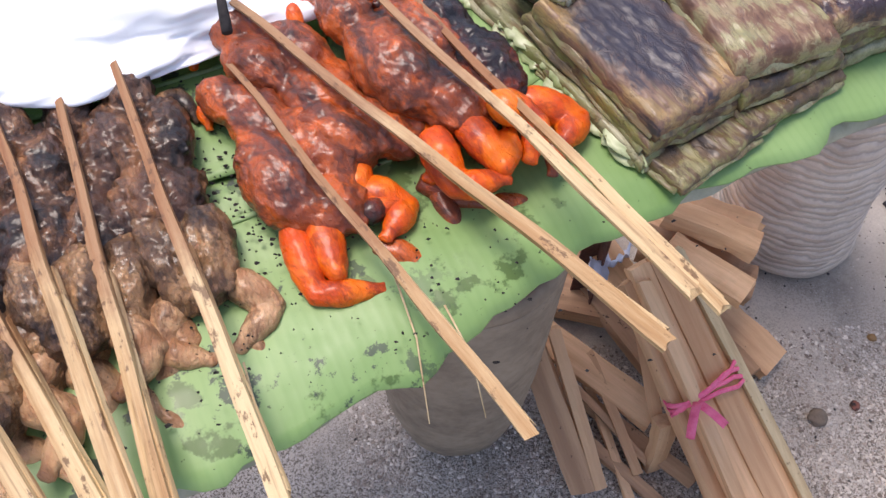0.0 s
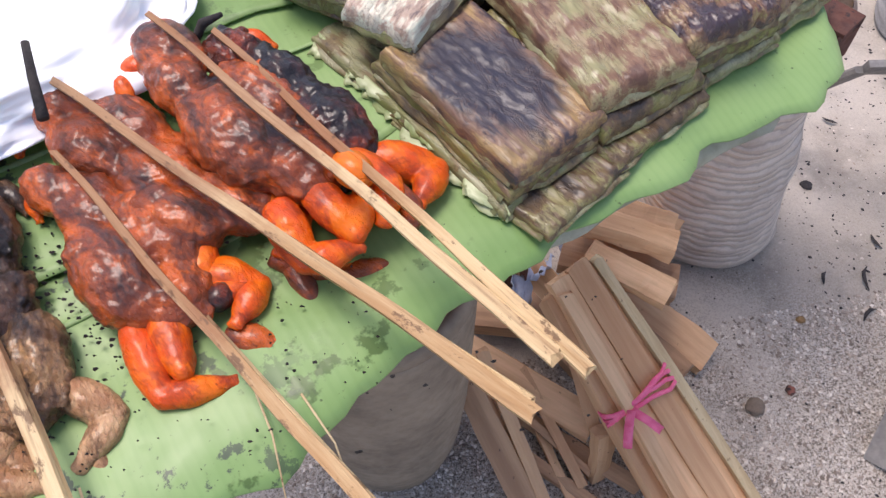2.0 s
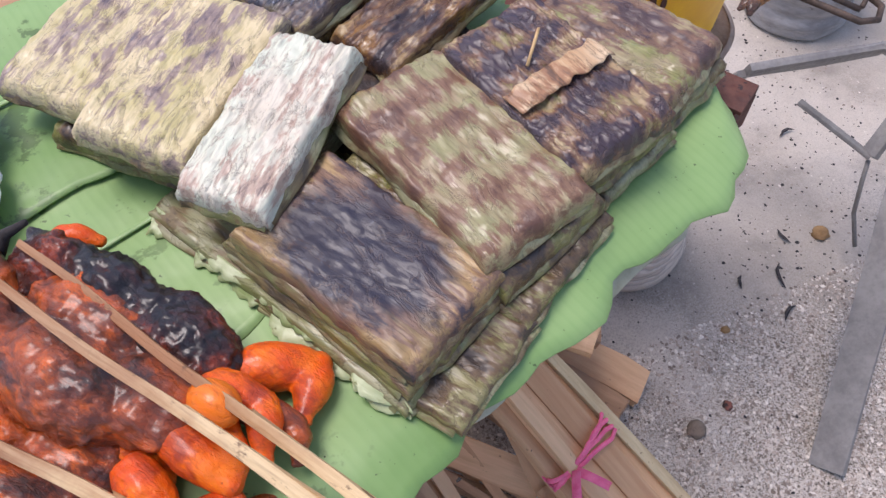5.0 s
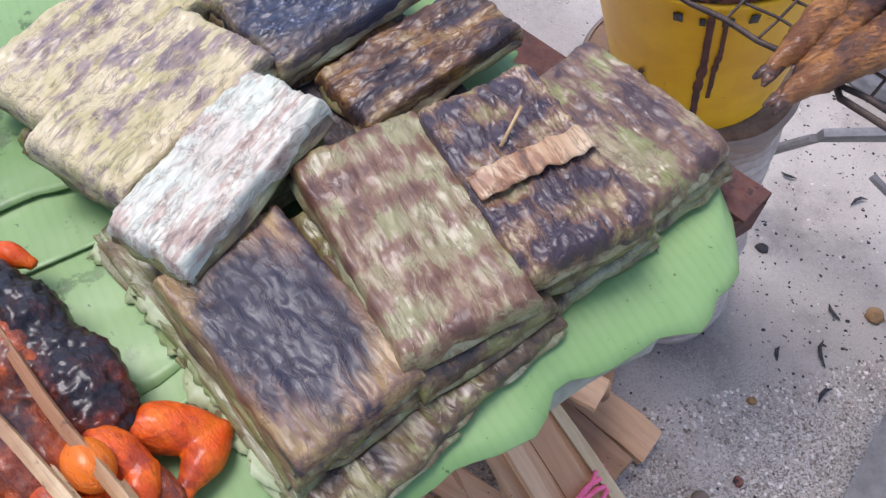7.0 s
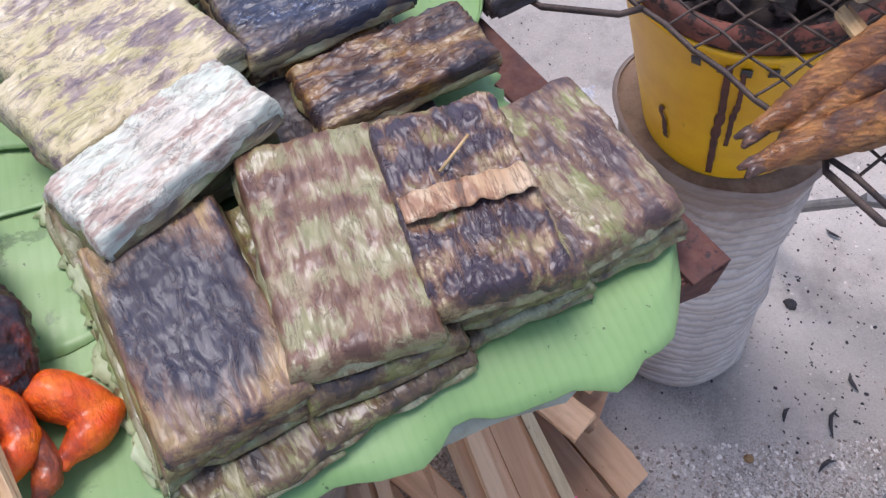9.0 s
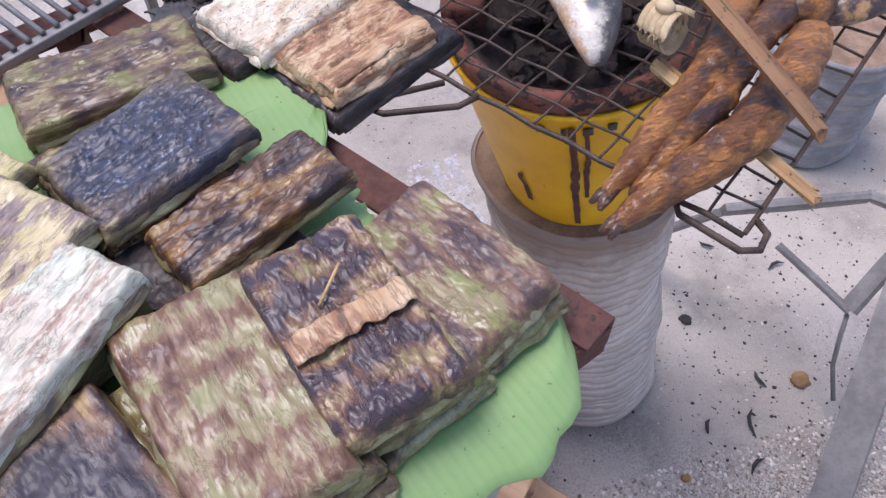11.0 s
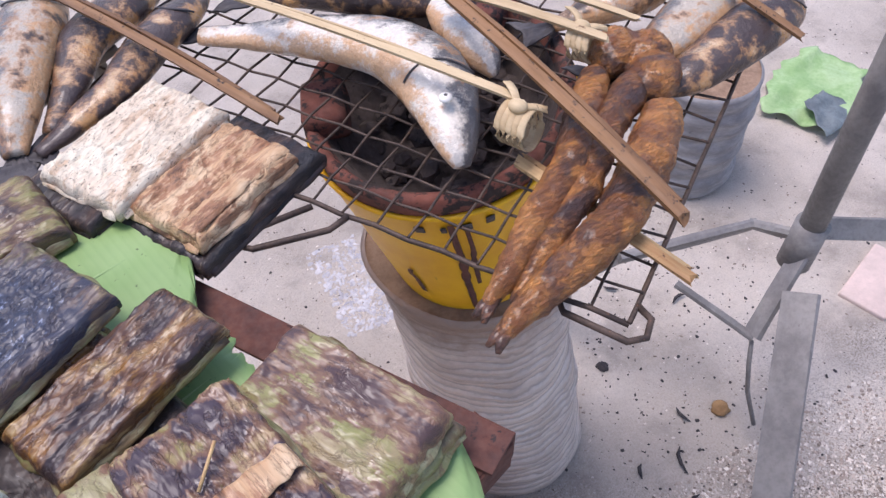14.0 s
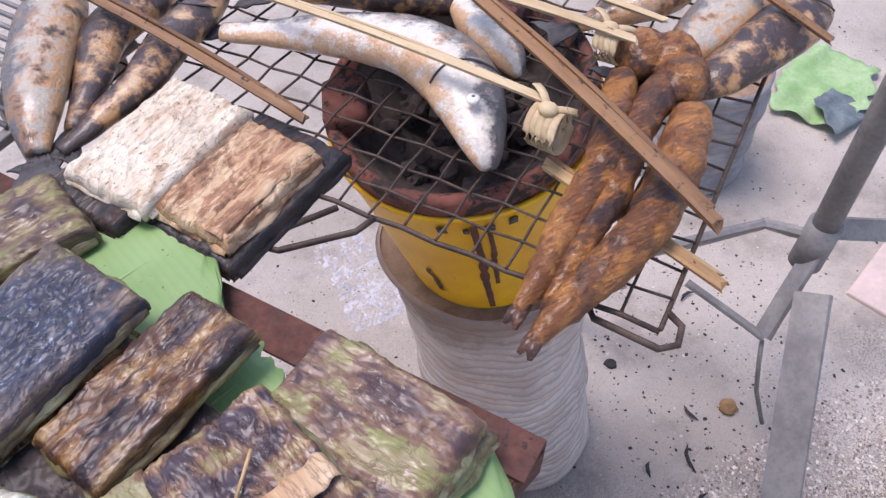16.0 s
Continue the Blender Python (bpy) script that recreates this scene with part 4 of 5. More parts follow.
# dark twig across the glazed skewers' tips
twig = thing("twig", "short dark charred twig leaning on glazed meat", "twig", pose(0, 0, 0))
part("stem", tube(bmesh.new(), [(0.002, 0.690, 1.078), (0.005, 0.665, 1.070), (0.010, 0.634, 1.060)], [0.003, 0.0034, 0.0042], 8), M_SOOT, twig)


# ---- skewers of plain roast meat ----
def roast(a, b, za, zb, seed, wide, label="brown-grey roast grilled meat on a split bamboo stick", legs=True, shift=0.0):
    ob, ln = skewer("roast_skewer", label, a, b, za, zb, M_BAMBOO, 0.0085, "plain roast meat skewers")
    s = wide
    meat(ob, [(0.020 + shift, 0, -0.022, 0.028, 0.018 * s, 0.014, 0), (0.060 + shift, -0.016 * s, -0.024, 0.038, 0.017 * s, 0.017, 8), (0.070 + shift, 0.016 * s, -0.024, 0.040, 0.017 * s, 0.016, -8), (0.120 + shift, -0.006, -0.026, 0.040, 0.030 * s, 0.017, 0)], M_RAW_DARK, "dark crisped upper body", 0.009, lumps=5)
    meat(ob, [(0.165 + shift, -0.014 * s, -0.026, 0.036, 0.017 * s, 0.018, 6), (0.170 + shift, 0.014 * s, -0.026, 0.036, 0.017 * s, 0.018, -6), (0.195 + shift, 0, -0.028, 0.022, 0.022 * s, 0.015, 0)], M_RAW, "brown-grey belly", 0.008, name="belly", lumps=4)
    if legs:
        for k, side in ((0, -1), (1, 1)):
            leg(ob, (0.195 + shift, side * 0.018 * s, -0.028), (0.226 + shift, side * 0.040 * s, -0.032), (0.244 + shift, side * 0.012 * s, -0.032), M_RAW_PALE, 0.0120, "pale tan roast leg")
            leg(ob, (0.035 + shift, side * 0.014 * s, -0.024), (0.024 + shift, side * 0.036 * s, -0.028), (0.050 + shift, side * 0.040 * s, -0.032), M_RAW, 0.008)
        leg(ob, (0.236 + shift, 0.016 * s, -0.034), (0.262 + shift, 0.026 * s, -0.040), (0.285 + shift, 0.040 * s, -0.046), M_RAW_PALE, 0.006)
    return ob


roast((-0.080, 0.638), (0.048, 0.304), 1.034, 1.022, 1.0, 1.0)
roast((-0.118, 0.614), (-0.014, 0.302), 1.034, 1.016, 2.0, 0.9, shift=-0.01)
roast((-0.166, 0.612), (-0.028, 0.300), 1.040, 1.032, 3.0, 1.0, shift=0.01)
roast((-0.211, 0.566), (-0.040, 0.292), 1.034, 1.016, 4.0, 0.9)
roast((-0.235, 0.530), (-0.064, 0.286), 1.054, 1.032, 5.0, 0.9)

# thin straw fibres hanging from the sticks
for i, (p, q) in enumerate((((0.118, 0.455, 1.004), (0.134, 0.355, 0.985)), ((0.022, 0.395, 1.010), (0.030, 0.330, 0.992)), ((0.150, 0.430, 1.000), (0.172, 0.365, 0.960)))):
    fib = thing("straw_fibre", "thin dry bamboo fibre hanging from a stick", "fibre", pose(0, 0, 0), "loose bamboo fibres")
    mid = Vector(p).lerp(Vector(q), 0.5) + Vector((0.004, 0.003, 0.004))
    part("strand", tube(bmesh.new(), [p, mid, q], [0.0008, 0.0007, 0.0004], 6), M_BAMBOO_PALE, fib)


# ---- burnt flakes on the leaf ----
def flakes(name, label, material, n, size, seed, area, z):
    rnd = random.Random(seed)
    verts, faces = [], []
    for i in range(n):
        f = rnd.random()
        x, y = area[0] + area[2] * rnd.gauss(0, 1), area[1] + area[3] * rnd.gauss(0, 1)
        s0 = size * (0.25 + 0.75 * rnd.random() ** 2)
        b, a = len(verts), rnd.uniform(0, 6.28)
        for k in range(5):
            t = a + k * 1.2566
            verts.append((x + math.cos(t) * s0 * rnd.uniform(0.5, 1.5), y + math.sin(t) * s0 * rnd.uniform(0.4, 0.9), z + rnd.uniform(0.0, 0.002)))
        verts.append((x, y, z + 0.003))
        for k in range(5):
            faces.append((b + k, b + (k + 1) % 5, b + 5))
    me = bpy.data.meshes.new(name)
    me.from_pydata(verts, [], faces)
    finish(me, material, False)
    return tagged(new(name, me), label, "crumbs", kind="stuff")


flakes("burnt_flakes", "black burnt flakes and crumbs lying on the leaf", M_SOOT, 300, 0.0024, 31, (0.005, 0.510, 0.022, 0.070), 0.9985)
flakes("burnt_crumbs", "dark crumbs scattered round the glazed skewers", M_SOOT, 120, 0.0018, 32, (0.140, 0.450, 0.090, 0.050), 0.9975)


# ---- plastic bag ----
bag = thing("plastic_bag", "crumpled white thin plastic bag on the leaf", "bag", pose(-0.098, 0.784, 0.994, 0, 0, 17))
bm = bmesh.new()
bmesh.ops.create_icosphere(bm, subdivisions=6, radius=1.0)
for v in bm.verts:
    p = v.co.copy()
    r = 1 + 0.22 * noise.noise(p * 1.8) - 0.06 * abs(noise.noise(p * 4.1)) + 0.02 * noise.noise(p * 9)
    v.co = Vector((p.x * 0.228 * r, p.y * 0.160 * r, max(0, (p.z * 0.5 + 0.45)) * 0.075 * r))
part("film", bm, M_BAG, bag)

# ---- charcoal stove on the palm stump ----
stump = thing("palm_stump", "upright grey ringed palm trunk section under the stove", "tree stump", pose(0.962, 1.112, 0))
LEAN_X, TOPZ = -0.085, 0.640
bm = bmesh.new()
prof = [(0.0, 0.0), (0.138, 0.0), (0.150, 0.015)]
for i in range(1, 60):
    z = 0.015 + (TOPZ - 0.020) * i / 60
    prof.append((0.146 + 0.008 * math.cos(z * 7) + 0.0015 * math.sin(z * 190 + 5 * math.sin(z * 23)) + 0.0012 * math.sin(z * 83), z))
prof += [(0.150, TOPZ - 0.004), (0.143, TOPZ)]
rings = turned(bm, prof, 72, 0.05, 4.0)
for v in bm.verts:
    v.co.x += LEAN_X * v.co.z / TOPZ
    v.co.y += 0.006 * v.co.z / TOPZ
part("trunk", bm, M_PALM, stump)
bm = bmesh.new()
turned(bm, [(0.144, TOPZ - 0.003), (0.100, TOPZ + 0.002), (0.0005, TOPZ + 0.003)], 48, 0.04, 4.0)
for v in bm.verts:
    v.co.x += LEAN_X
    v.co.y += 0.006
part("cut_top", bm, M_PALM_TOP, stump, "brown cut top of the trunk")

far_stump = thing("palm_stump", "low grey ribbed palm trunk section standing behind the grill", "tree stump", pose(1.76, 1.56, 0, 0, 0, 40))
bm = bmesh.new()
prof = [(0.0, 0.0), (0.128, 0.0), (0.138, 0.012)]
for i in range(1, 40):
    z = 0.012 + 0.300 * i / 40
    prof.append((0.136 + 0.004 * math.sin(z * 60) + 0.003 * math.sin(z * 151 + 1), z))
prof += [(0.136, 0.316), (0.128, 0.322)]
turned(bm, prof, 64, 0.06, 14.0)
part("trunk", bm, M_PALM_GREY, far_stump)
bm = bmesh.new()
turned(bm, [(0.129, 0.319), (0.090, 0.323), (0.0005, 0.324)], 48, 0.05, 14.0)
part("cut_top", bm, M_PALM_TOP, far_stump, "grey-brown cut top of the trunk")

RIM = 0.948
stove = thing("charcoal_stove", "clay charcoal stove in a chipped yellow metal bucket", "stove", pose(0.872, 1.103, TOPZ + 0.014, 4, -11, 0))
HB = RIM - TOPZ
bm = bmesh.new()
turned(bm, [(0.0, 0.0), (0.106, 0.0), (0.110, 0.004), (0.112, 0.012), (0.148, HB - 0.030), (0.152, HB - 0.026), (0.152, HB - 0.020), (0.146, HB - 0.022), (0.108, 0.012), (0.0, 0.008)], 72)
bucket = part("bucket", bm, M_YELLOW, stove, "yellow painted bucket with brown drips")
bm = bmesh.new()
turned(bm, [(0.100, 0.02), (0.147, HB - 0.026), (0.149, HB), (0.144, HB + 0.007), (0.136, HB + 0.004), (0.130, HB - 0.010)], 64, 0.025, 9.0)
part("clay_liner", bm, M_CLAY, stove, "cracked reddish clay liner")
bm = bmesh.new()
turned(bm, [(0.132, HB - 0.008), (0.112, HB - 0.05), (0.06, HB - 0.10), (0.0, HB - 0.105)], 64, 0.025, 9.0)
part("sooty_bowl", bm, M_ASHBOWL, stove, "soot-black fire bowl")
bm = bmesh.new()
rnd = random.Random(4)
for i in range(70):
    a, r = rnd.uniform(0, 6.28), 0.095 * rnd.random() ** 0.5
    s = rnd.uniform(0.008, 0.018)
    blob(bm, (r * math.cos(a), r * math.sin(a), HB - 0.085 + rnd.uniform(0, 0.025)), (s, s * rnd.uniform(0.6, 1.2), s * 0.7), Matrix.Rotation(a, 4, "Z"), 1)
tagged(part("charcoal", bm, M_ASHBOWL, stove, "black charcoal and ash bed", False), kind="stuff")
for k in range(2):
    a = 2.75 - k * 2.1
    m = Matrix.Rotation(a, 4, "Z") @ Matrix.Translation((0.122, 0, HB + 0.002))
    part("pot_rest", bevelled_box(bmesh.new(), (0.050, 0.060, 0.040), m, 0.010), M_CLAY, stove, "red clay pot rest")
# brown drip lines and the dark label scraps on the bucket
for a, z0, z1, wd in ((-2.02, 0.02, HB - 0.04, 0.006), (-2.55, 0.06, 0.13, 0.005), (-1.92, 0.10, HB - 0.05, 0.004)):
    bm = bmesh.new()

    def drip(u, v, a=a, z0=z0, z1=z1, wd=wd):
        z = (z0 + z1) / 2 + v * (z1 - z0) / 2
        r = 0.112 + (z - 0.012) * 0.036 / (HB - 0.042) + 0.0022
        aa = a + u * wd / r * (0.6 + 0.6 * abs(noise.noise((v * 4, a, 0)))) + 0.05 * noise.noise((v * 1.5, a, 3))
        return r * math.cos(aa), r * math.sin(aa), z

    part("drip", sheet(bm, 4, 24, drip, 0.0004), M_RUST, bucket, "brown run of grease")
rnd = random.Random(12)
for i in range(4):
    a = -2.25 + i * 0.17
    z = HB - 0.048 + rnd.uniform(-0.004, 0.004)
    r = 0.112 + (z - 0.012) * 0.036 / (HB - 0.042) + 0.0016
    m = Matrix.Rotation(a, 4, "Z") @ Matrix.Translation((r, 0, z)) @ Matrix.Rotation(radians(13), 4, "Y")
    part("label_scrap", bevelled_box(bmesh.new(), (0.0012, 0.010 * rnd.uniform(0.6, 1.2), 0.016 * rnd.uniform(0.6, 1.1)), m, 0), M_TAIL, bucket)

# ---- wire grill ----
GZ = 0.985
G0 = Vector((0.795, 0.722, GZ))
GL = Vector((-0.196, 0.278, 0)).normalized()
GW = Vector((0.278, 0.196, 0)).normalized()
LEN, WID = 0.62, 0.47
gm = Matrix((GL, GW, Vector((0, 0, 1)))).transposed().to_4x4()
gm.translation = G0
grill = thing("wire_grill", "blackened wire grill rack lying over the stove", "grill rack", gm)
nl, nw = 19, 14
for i in range(nl + 1):
    x = LEN * i / nl
    r = 0.0022 if i in (0, nl) else 0.0014
    pts = [(x + 0.001 * noise.noise((i, j, 1)), WID * j / 14, 0.0035 + 0.0016 * (-1) ** (j + i) - 0.006 * math.sin(math.pi * j / 14)) for j in range(15)]
    part("wire", tube(bmesh.new(), pts, r, 6), M_WIRE, grill)
for j in range(nw + 1):
    y = WID * j / nw
    r = 0.0026 if j in (0, nw) else 0.0014
    pts = [(LEN * i / 19, y + 0.001 * noise.noise((i, j, 5)), 0.0035 - 0.0016 * (-1) ** (j + i) - 0.006 * math.sin(math.pi * j / nw)) for i in range(20)]
    part("wire", tube(bmesh.new(), pts, r, 6), M_WIRE, grill)
pts = [(0.0, 0.02, 0.003), (-0.014, 0.012, 0.003), (-0.016, -0.006, 0.003), (-0.004, -0.016, 0.003), (0.05, -0.012, 0.003), (0.06, 0.0, 0.003)]
part("corner_loop", tube(bmesh.new(), pts, 0.003, 8), M_WIRE, grill)
pts = [(0.255, 0.0, 0.003), (0.262, -0.020, 0.002), (0.310, -0.066, 0.0), (0.326, -0.070, 0.0), (0.324, -0.050, 0.0), (0.290, -0.004, 0.003)]
part("handle", tube(bmesh.new(), pts, 0.003, 8), M_WIRE, grill, "bent wire handle")


# ---- fish on the grill ----
def fish(label, spine, girth, material, z=0.0, flat=0.72, head=True, tail_mat=None, group="grilled fish", upper=True):
    """A whole grilled fish along a curved spine of plan points, tail first."""
    ob = thing("grilled_fish", label, "fish", pose(spine[0][0], spine[0][1], GZ + 0.010), group)
    o = Vector((spine[0][0], spine[0][1], 0))
    n = 26
    # smooth curve through the plan points
    cp = [Vector((*p[:2], 0)) - o for p in spine]
    zs = [p[2] if len(p) > 2 else 0.0 for p in spine]

    def at(f):
        k = min(len(cp) - 2, int(f * (len(cp) - 1)))
        g = f * (len(cp) - 1) - k
        p0, p1, p2, p3 = cp[max(0, k - 1)], cp[k], cp[k + 1], cp[min(len(cp) - 1, k + 2)]
        c = 0.5 * ((2 * p1) + (p2 - p0) * g + (2 * p0 - 5 * p1 + 4 * p2 - p3) * g * g + (3 * p1 - p0 - 3 * p2 + p3) * g ** 3)
        c.z = zs[k] * (1 - g) + zs[k + 1] * g
        return c

    pts, rad = [], []
    for i in range(n + 1):
        f = i / n
        stops = ((0, 0.30), (0.12, 0.42), (0.28, 0.68), (0.45, 0.88), (0.6, 0.98), (0.7, 1.0), (0.8, 0.90), (0.88, 0.70), (0.95, 0.44), (1.01, 0.16))
        k = max(j for j in range(len(stops) - 1) if stops[j][0] <= f)
        g = (f - stops[k][0]) / (stops[k + 1][0] - stops[k][0])
        g = girth * (stops[k][1] * (1 - g) + stops[k + 1][1] * g)
        p = at(f)
        p.z += g * flat
        pts.append(p)
        rad.append(g)
    bm = tube(bmesh.new(), pts, rad, 18, flat)
    for v in bm.verts:
        v.co += v.normal * 0 + Vector((0, 0, 0.002 * noise.noise(v.co * 40)))
    lay = bm.verts.layers.float.new("back")
    bm.verts.ensure_lookup_table()
    for q, v in enumerate(bm.verts):
        a = 2 * math.pi * (q % 18) / 18
        v[lay] = 0.5 + 0.5 * math.cos(a - (3.3 if upper else 0.0))
    body = part("body", bm, material, ob)
    d0 = (at(0.0) - at(0.06)).normalized()
    s0 = Vector((-d0.y, d0.x, 0))
    base = at(0.0) + Vector((0, 0, girth * 0.2))

    def tail(u, v):
        f = 0.5 + 0.5 * u
        p = base + d0 * (f * girth * 1.7 * (1 - 0.22 * (1 - abs(v)))) + s0 * v * girth * (0.22 + 0.75 * f)
        return p.x, p.y, p.z + 0.004 * noise.noise((u * 3, v * 6, girth * 50))

    part("tail_fin", sheet(bmesh.new(), 8, 10, tail, 0.002), tail_mat or M_TAIL, ob, "burnt dark tail fin")
    # back fin and side fin
    for f0, f1, off, hh in ((0.42, 0.72, 1.0, 0.25), (0.66, 0.74, -0.55, 0.5)):
        def fin(u, v, f0=f0, f1=f1, off=off, hh=hh):
            f = f0 + (f1 - f0) * (0.5 + 0.5 * u)
            d = (at(min(1, f + 0.03)) - at(f - 0.03)).normalized()
            s = Vector((-d.y, d.x, 0)) * (1 if off > 0 else -1)
            p = at(f) + s * girth * (abs(off) * 0.85 + hh * (0.5 + 0.5 * v) * (1 - 0.6 * abs(u)))
            return p.x, p.y, p.z + girth * flat * (0.9 if abs(off) > 0.9 else 1.5) - 0.006 * (0.5 + 0.5 * v)

        part("fin", sheet(bmesh.new(), 8, 4, fin, 0.0014), M_TAIL if off > 0 else material, ob)
    if head:
        d = (at(1.0) - at(0.94)).normalized()
        s = Vector((-d.y, d.x, 0))
        e = at(0.88) + Vector((0, 0, girth * flat * 1.78)) - s * girth * 0.12
        part("eye", blob(bmesh.new(), e, (girth * 0.16, girth * 0.16, girth * 0.10), level=3), M_EYE, ob, "white cooked eye")
        part("pupil", blob(bmesh.new(), e + Vector((0, 0, girth * 0.06)), (girth * 0.07, girth * 0.07, girth * 0.05)), M_TAIL, ob)
        for f, r in ((0.79, 0.95),):
            line = []
            for k in range(11):
                a = radians(-62 + 124 * k / 10)
                q = at(f - (0.05 if f < 0.9 else 0.0) * math.cos(a) ** 2)
                line.append(q + s * girth * r * math.sin(a) + Vector((0, 0, girth * flat * (1 + r * math.cos(a)) * (1.0 if f < 0.9 else 0.72) + 0.0006)))
            part("gill" if f < 0.9 else "mouth", tube(bmesh.new(), line, 0.0011, 6), M_TAIL, ob)
    return ob


fish("large silver grilled fish clamped in split bamboo", [(0.610, 1.228), (0.664, 1.188), (0.716, 1.148), (0.762, 1.098), (0.780, 1.046), (0.776, 0.990), (0.758, 0.926)], 0.040, M_FISH, flat=0.66)
fish("scorched grilled fish beside a parcel", [(0.425, 1.125), (0.465, 1.148), (0.512, 1.175), (0.555, 1.222), (0.600, 1.262), (0.640, 1.310)], 0.025, M_FISH_CHAR)
fish("scorched grilled fish with blackened back", [(0.440, 1.150), (0.470, 1.200), (0.500, 1.264), (0.550, 1.300), (0.600, 1.350)], 0.028, M_FISH_CHAR)
fish("grey whole grilled fish with burnt skin", [(0.406, 1.130), (0.412, 1.165), (0.431, 1.235), (0.461, 1.315), (0.483, 1.374)], 0.036, M_FISH_GREY)
fish("silver and brown scorched grilled fish", [(0.700, 1.260), (0.750, 1.225), (0.790, 1.198), (0.845, 1.150)], 0.036, M_FISH_CHAR, head=False)
fish("cream and brown flaky grilled fish piece", [(0.860, 1.190), (0.851, 1.150), (0.847, 1.109), (0.848, 1.064), (0.849, 1.025)], 0.024, M_FISH, head=False)
fish("grey grilled fish with its tail on the bamboo", [(0.945, 1.066), (0.985, 1.060), (1.030, 1.055), (1.090, 1.060)], 0.026, M_FISH_GREY, head=False)
fish("brown grey grilled fish with tail towards the stove", [(0.975, 0.968), (1.006, 0.970), (1.059, 0.984), (1.135, 1.010), (1.180, 1.030)], 0.036, M_FISH_GREY)
fish("brown scorched grilled fish near the rack's edge", [(0.975, 0.928), (1.005, 0.922), (1.075, 0.936), (1.140, 0.955), (1.190, 0.980)], 0.034, M_FISH_CHAR)

# ---- roast chicken pieces in a bamboo clamp ----
hen = thing("roast_chicken", "brown-orange roast poultry clamped in split bamboo", "roast meat", pose(0.80, 0.82, GZ + 0.012), "")
PIECES = (([(0.112, 0.128, 0.028), (0.066, 0.080, 0.034), (0.026, 0.037, 0.032), (-0.036, 0.000, 0.024), (-0.078, -0.030, 0.016), (-0.104, -0.044, 0.012)], [0.015, 0.0175, 0.017, 0.0145, 0.0115, 0.005]),
         ([(0.138, 0.100, 0.028), (0.080, 0.062, 0.032), (0.022, 0.012, 0.028), (-0.036, -0.022, 0.020), (-0.082, -0.052, 0.012)], [0.018, 0.0165, 0.014, 0.012, 0.006]),
         ([(0.136, 0.056, 0.026), (0.090, 0.014, 0.028), (0.030, -0.027, 0.025), (-0.030, -0.047, 0.018), (-0.074, -0.058, 0.013), (-0.108, -0.072, 0.010)], [0.020, 0.023, 0.0205, 0.018, 0.014, 0.006]))
for pts, rad in PIECES:
    bm = tube(bmesh.new(), pts, rad, 14, 0.9)
    for p, r in zip(pts[:-1], rad):
        blob(bm, p, (r * 1.02, r * 0.96, r * 0.9))
    fused(part("limb", bm, M_CHICKEN, hen), 0.0024, 3, 0.005, 0.016)
# split toes at the limb ends
for x, y in ((-0.104, -0.044), (-0.108, -0.072)):
    for k in range(2):
        part("toe", tube(bmesh.new(), [(x + 0.014, y + 0.006, 0.013), (x, y - 0.006 * k + 0.002, 0.012), (x - 0.011 + 0.004 * k, y - 0.009 * k - 0.002, 0.010)], [0.006, 0.0055, 0.002], 8, 0.6), M_RAW_DARK, hen, "dark burnt toe")
bm = bmesh.new()
for c, r in (((0.150, 0.150, 0.030), (0.036, 0.024, 0.022)), ((0.178, 0.135, 0.028), (0.028, 0.026, 0.022)), ((0.160, 0.100, 0.030), (0.034, 0.026, 0.022))):
    blob(bm, c, r, Matrix.Rotation(0.6, 4, "Z"))
fused(part("shoulder", bm, M_CHICKEN, hen), 0.0026, 3, 0.006, 0.016)


# ---- bamboo clamps ----
def clamp_stick(label, a, b, w, t, mat, bend=0.0, seed=0):
    d = Vector(b) - Vector(a)
    ob = thing("bamboo_clamp", label, "bamboo stick", Matrix.Translation(a) @ d.to_track_quat("X", "Z").to_matrix().to_4x4(), "bamboo clamps on the grill")
    d = Vector((d.length, 0, 0))
    n = Vector((-d.y, d.x, 0)).normalized()
    part("strip", plank(bmesh.new(), (0, 0, 0), d, w * 0.72, t, 0.3, bend, 22, 0.008, seed), mat, ob, "", False)
    part("split_half", plank(bmesh.new(), n * w * 0.60 + d * 0.02, d * 0.96 + n * w * 0.42, w * 0.42, t * 0.8, -0.2, bend * 0.8, 18, 0.010, seed + 5), mat, ob, "", False)
    return ob


clamp_stick("pale split bamboo clamp over the silver fish", (0.647, 1.199, 1.055), (0.808, 0.923, 1.062), 0.009, 0.004, M_BAMBOO_PALE, 0.006, 1)
clamp_stick("scorched bamboo clamp over roast poultry", (0.824, 1.112, 1.066), (0.852, 0.748, 1.056), 0.014, 0.007, M_BAMBOO_OLD, 0.008, 2)
clamp_stick("split bamboo clamp between fish and poultry", (0.828, 1.108, 1.060), (0.926, 0.957, 1.060), 0.010, 0.004, M_BAMBOO_PALE, 0.004, 3)
clamp_stick("scorched bamboo clamp across two small fish", (0.474, 1.337, 1.045), (0.632, 1.040, 1.020), 0.012, 0.004, M_BAMBOO_OLD, 0.010, 4)
clamp_stick("pale split bamboo end poking over the grill rim", (0.800, 0.900, 1.010), (0.858, 0.728, 1.000), 0.013, 0.006, M_BAMBOO, 0.0, 5)
clamp_stick("pale bamboo stick beyond the roast poultry", (0.880, 1.170, 1.040), (0.990, 0.990, 1.040), 0.008, 0.004, M_BAMBOO_PALE, 0.004, 6)
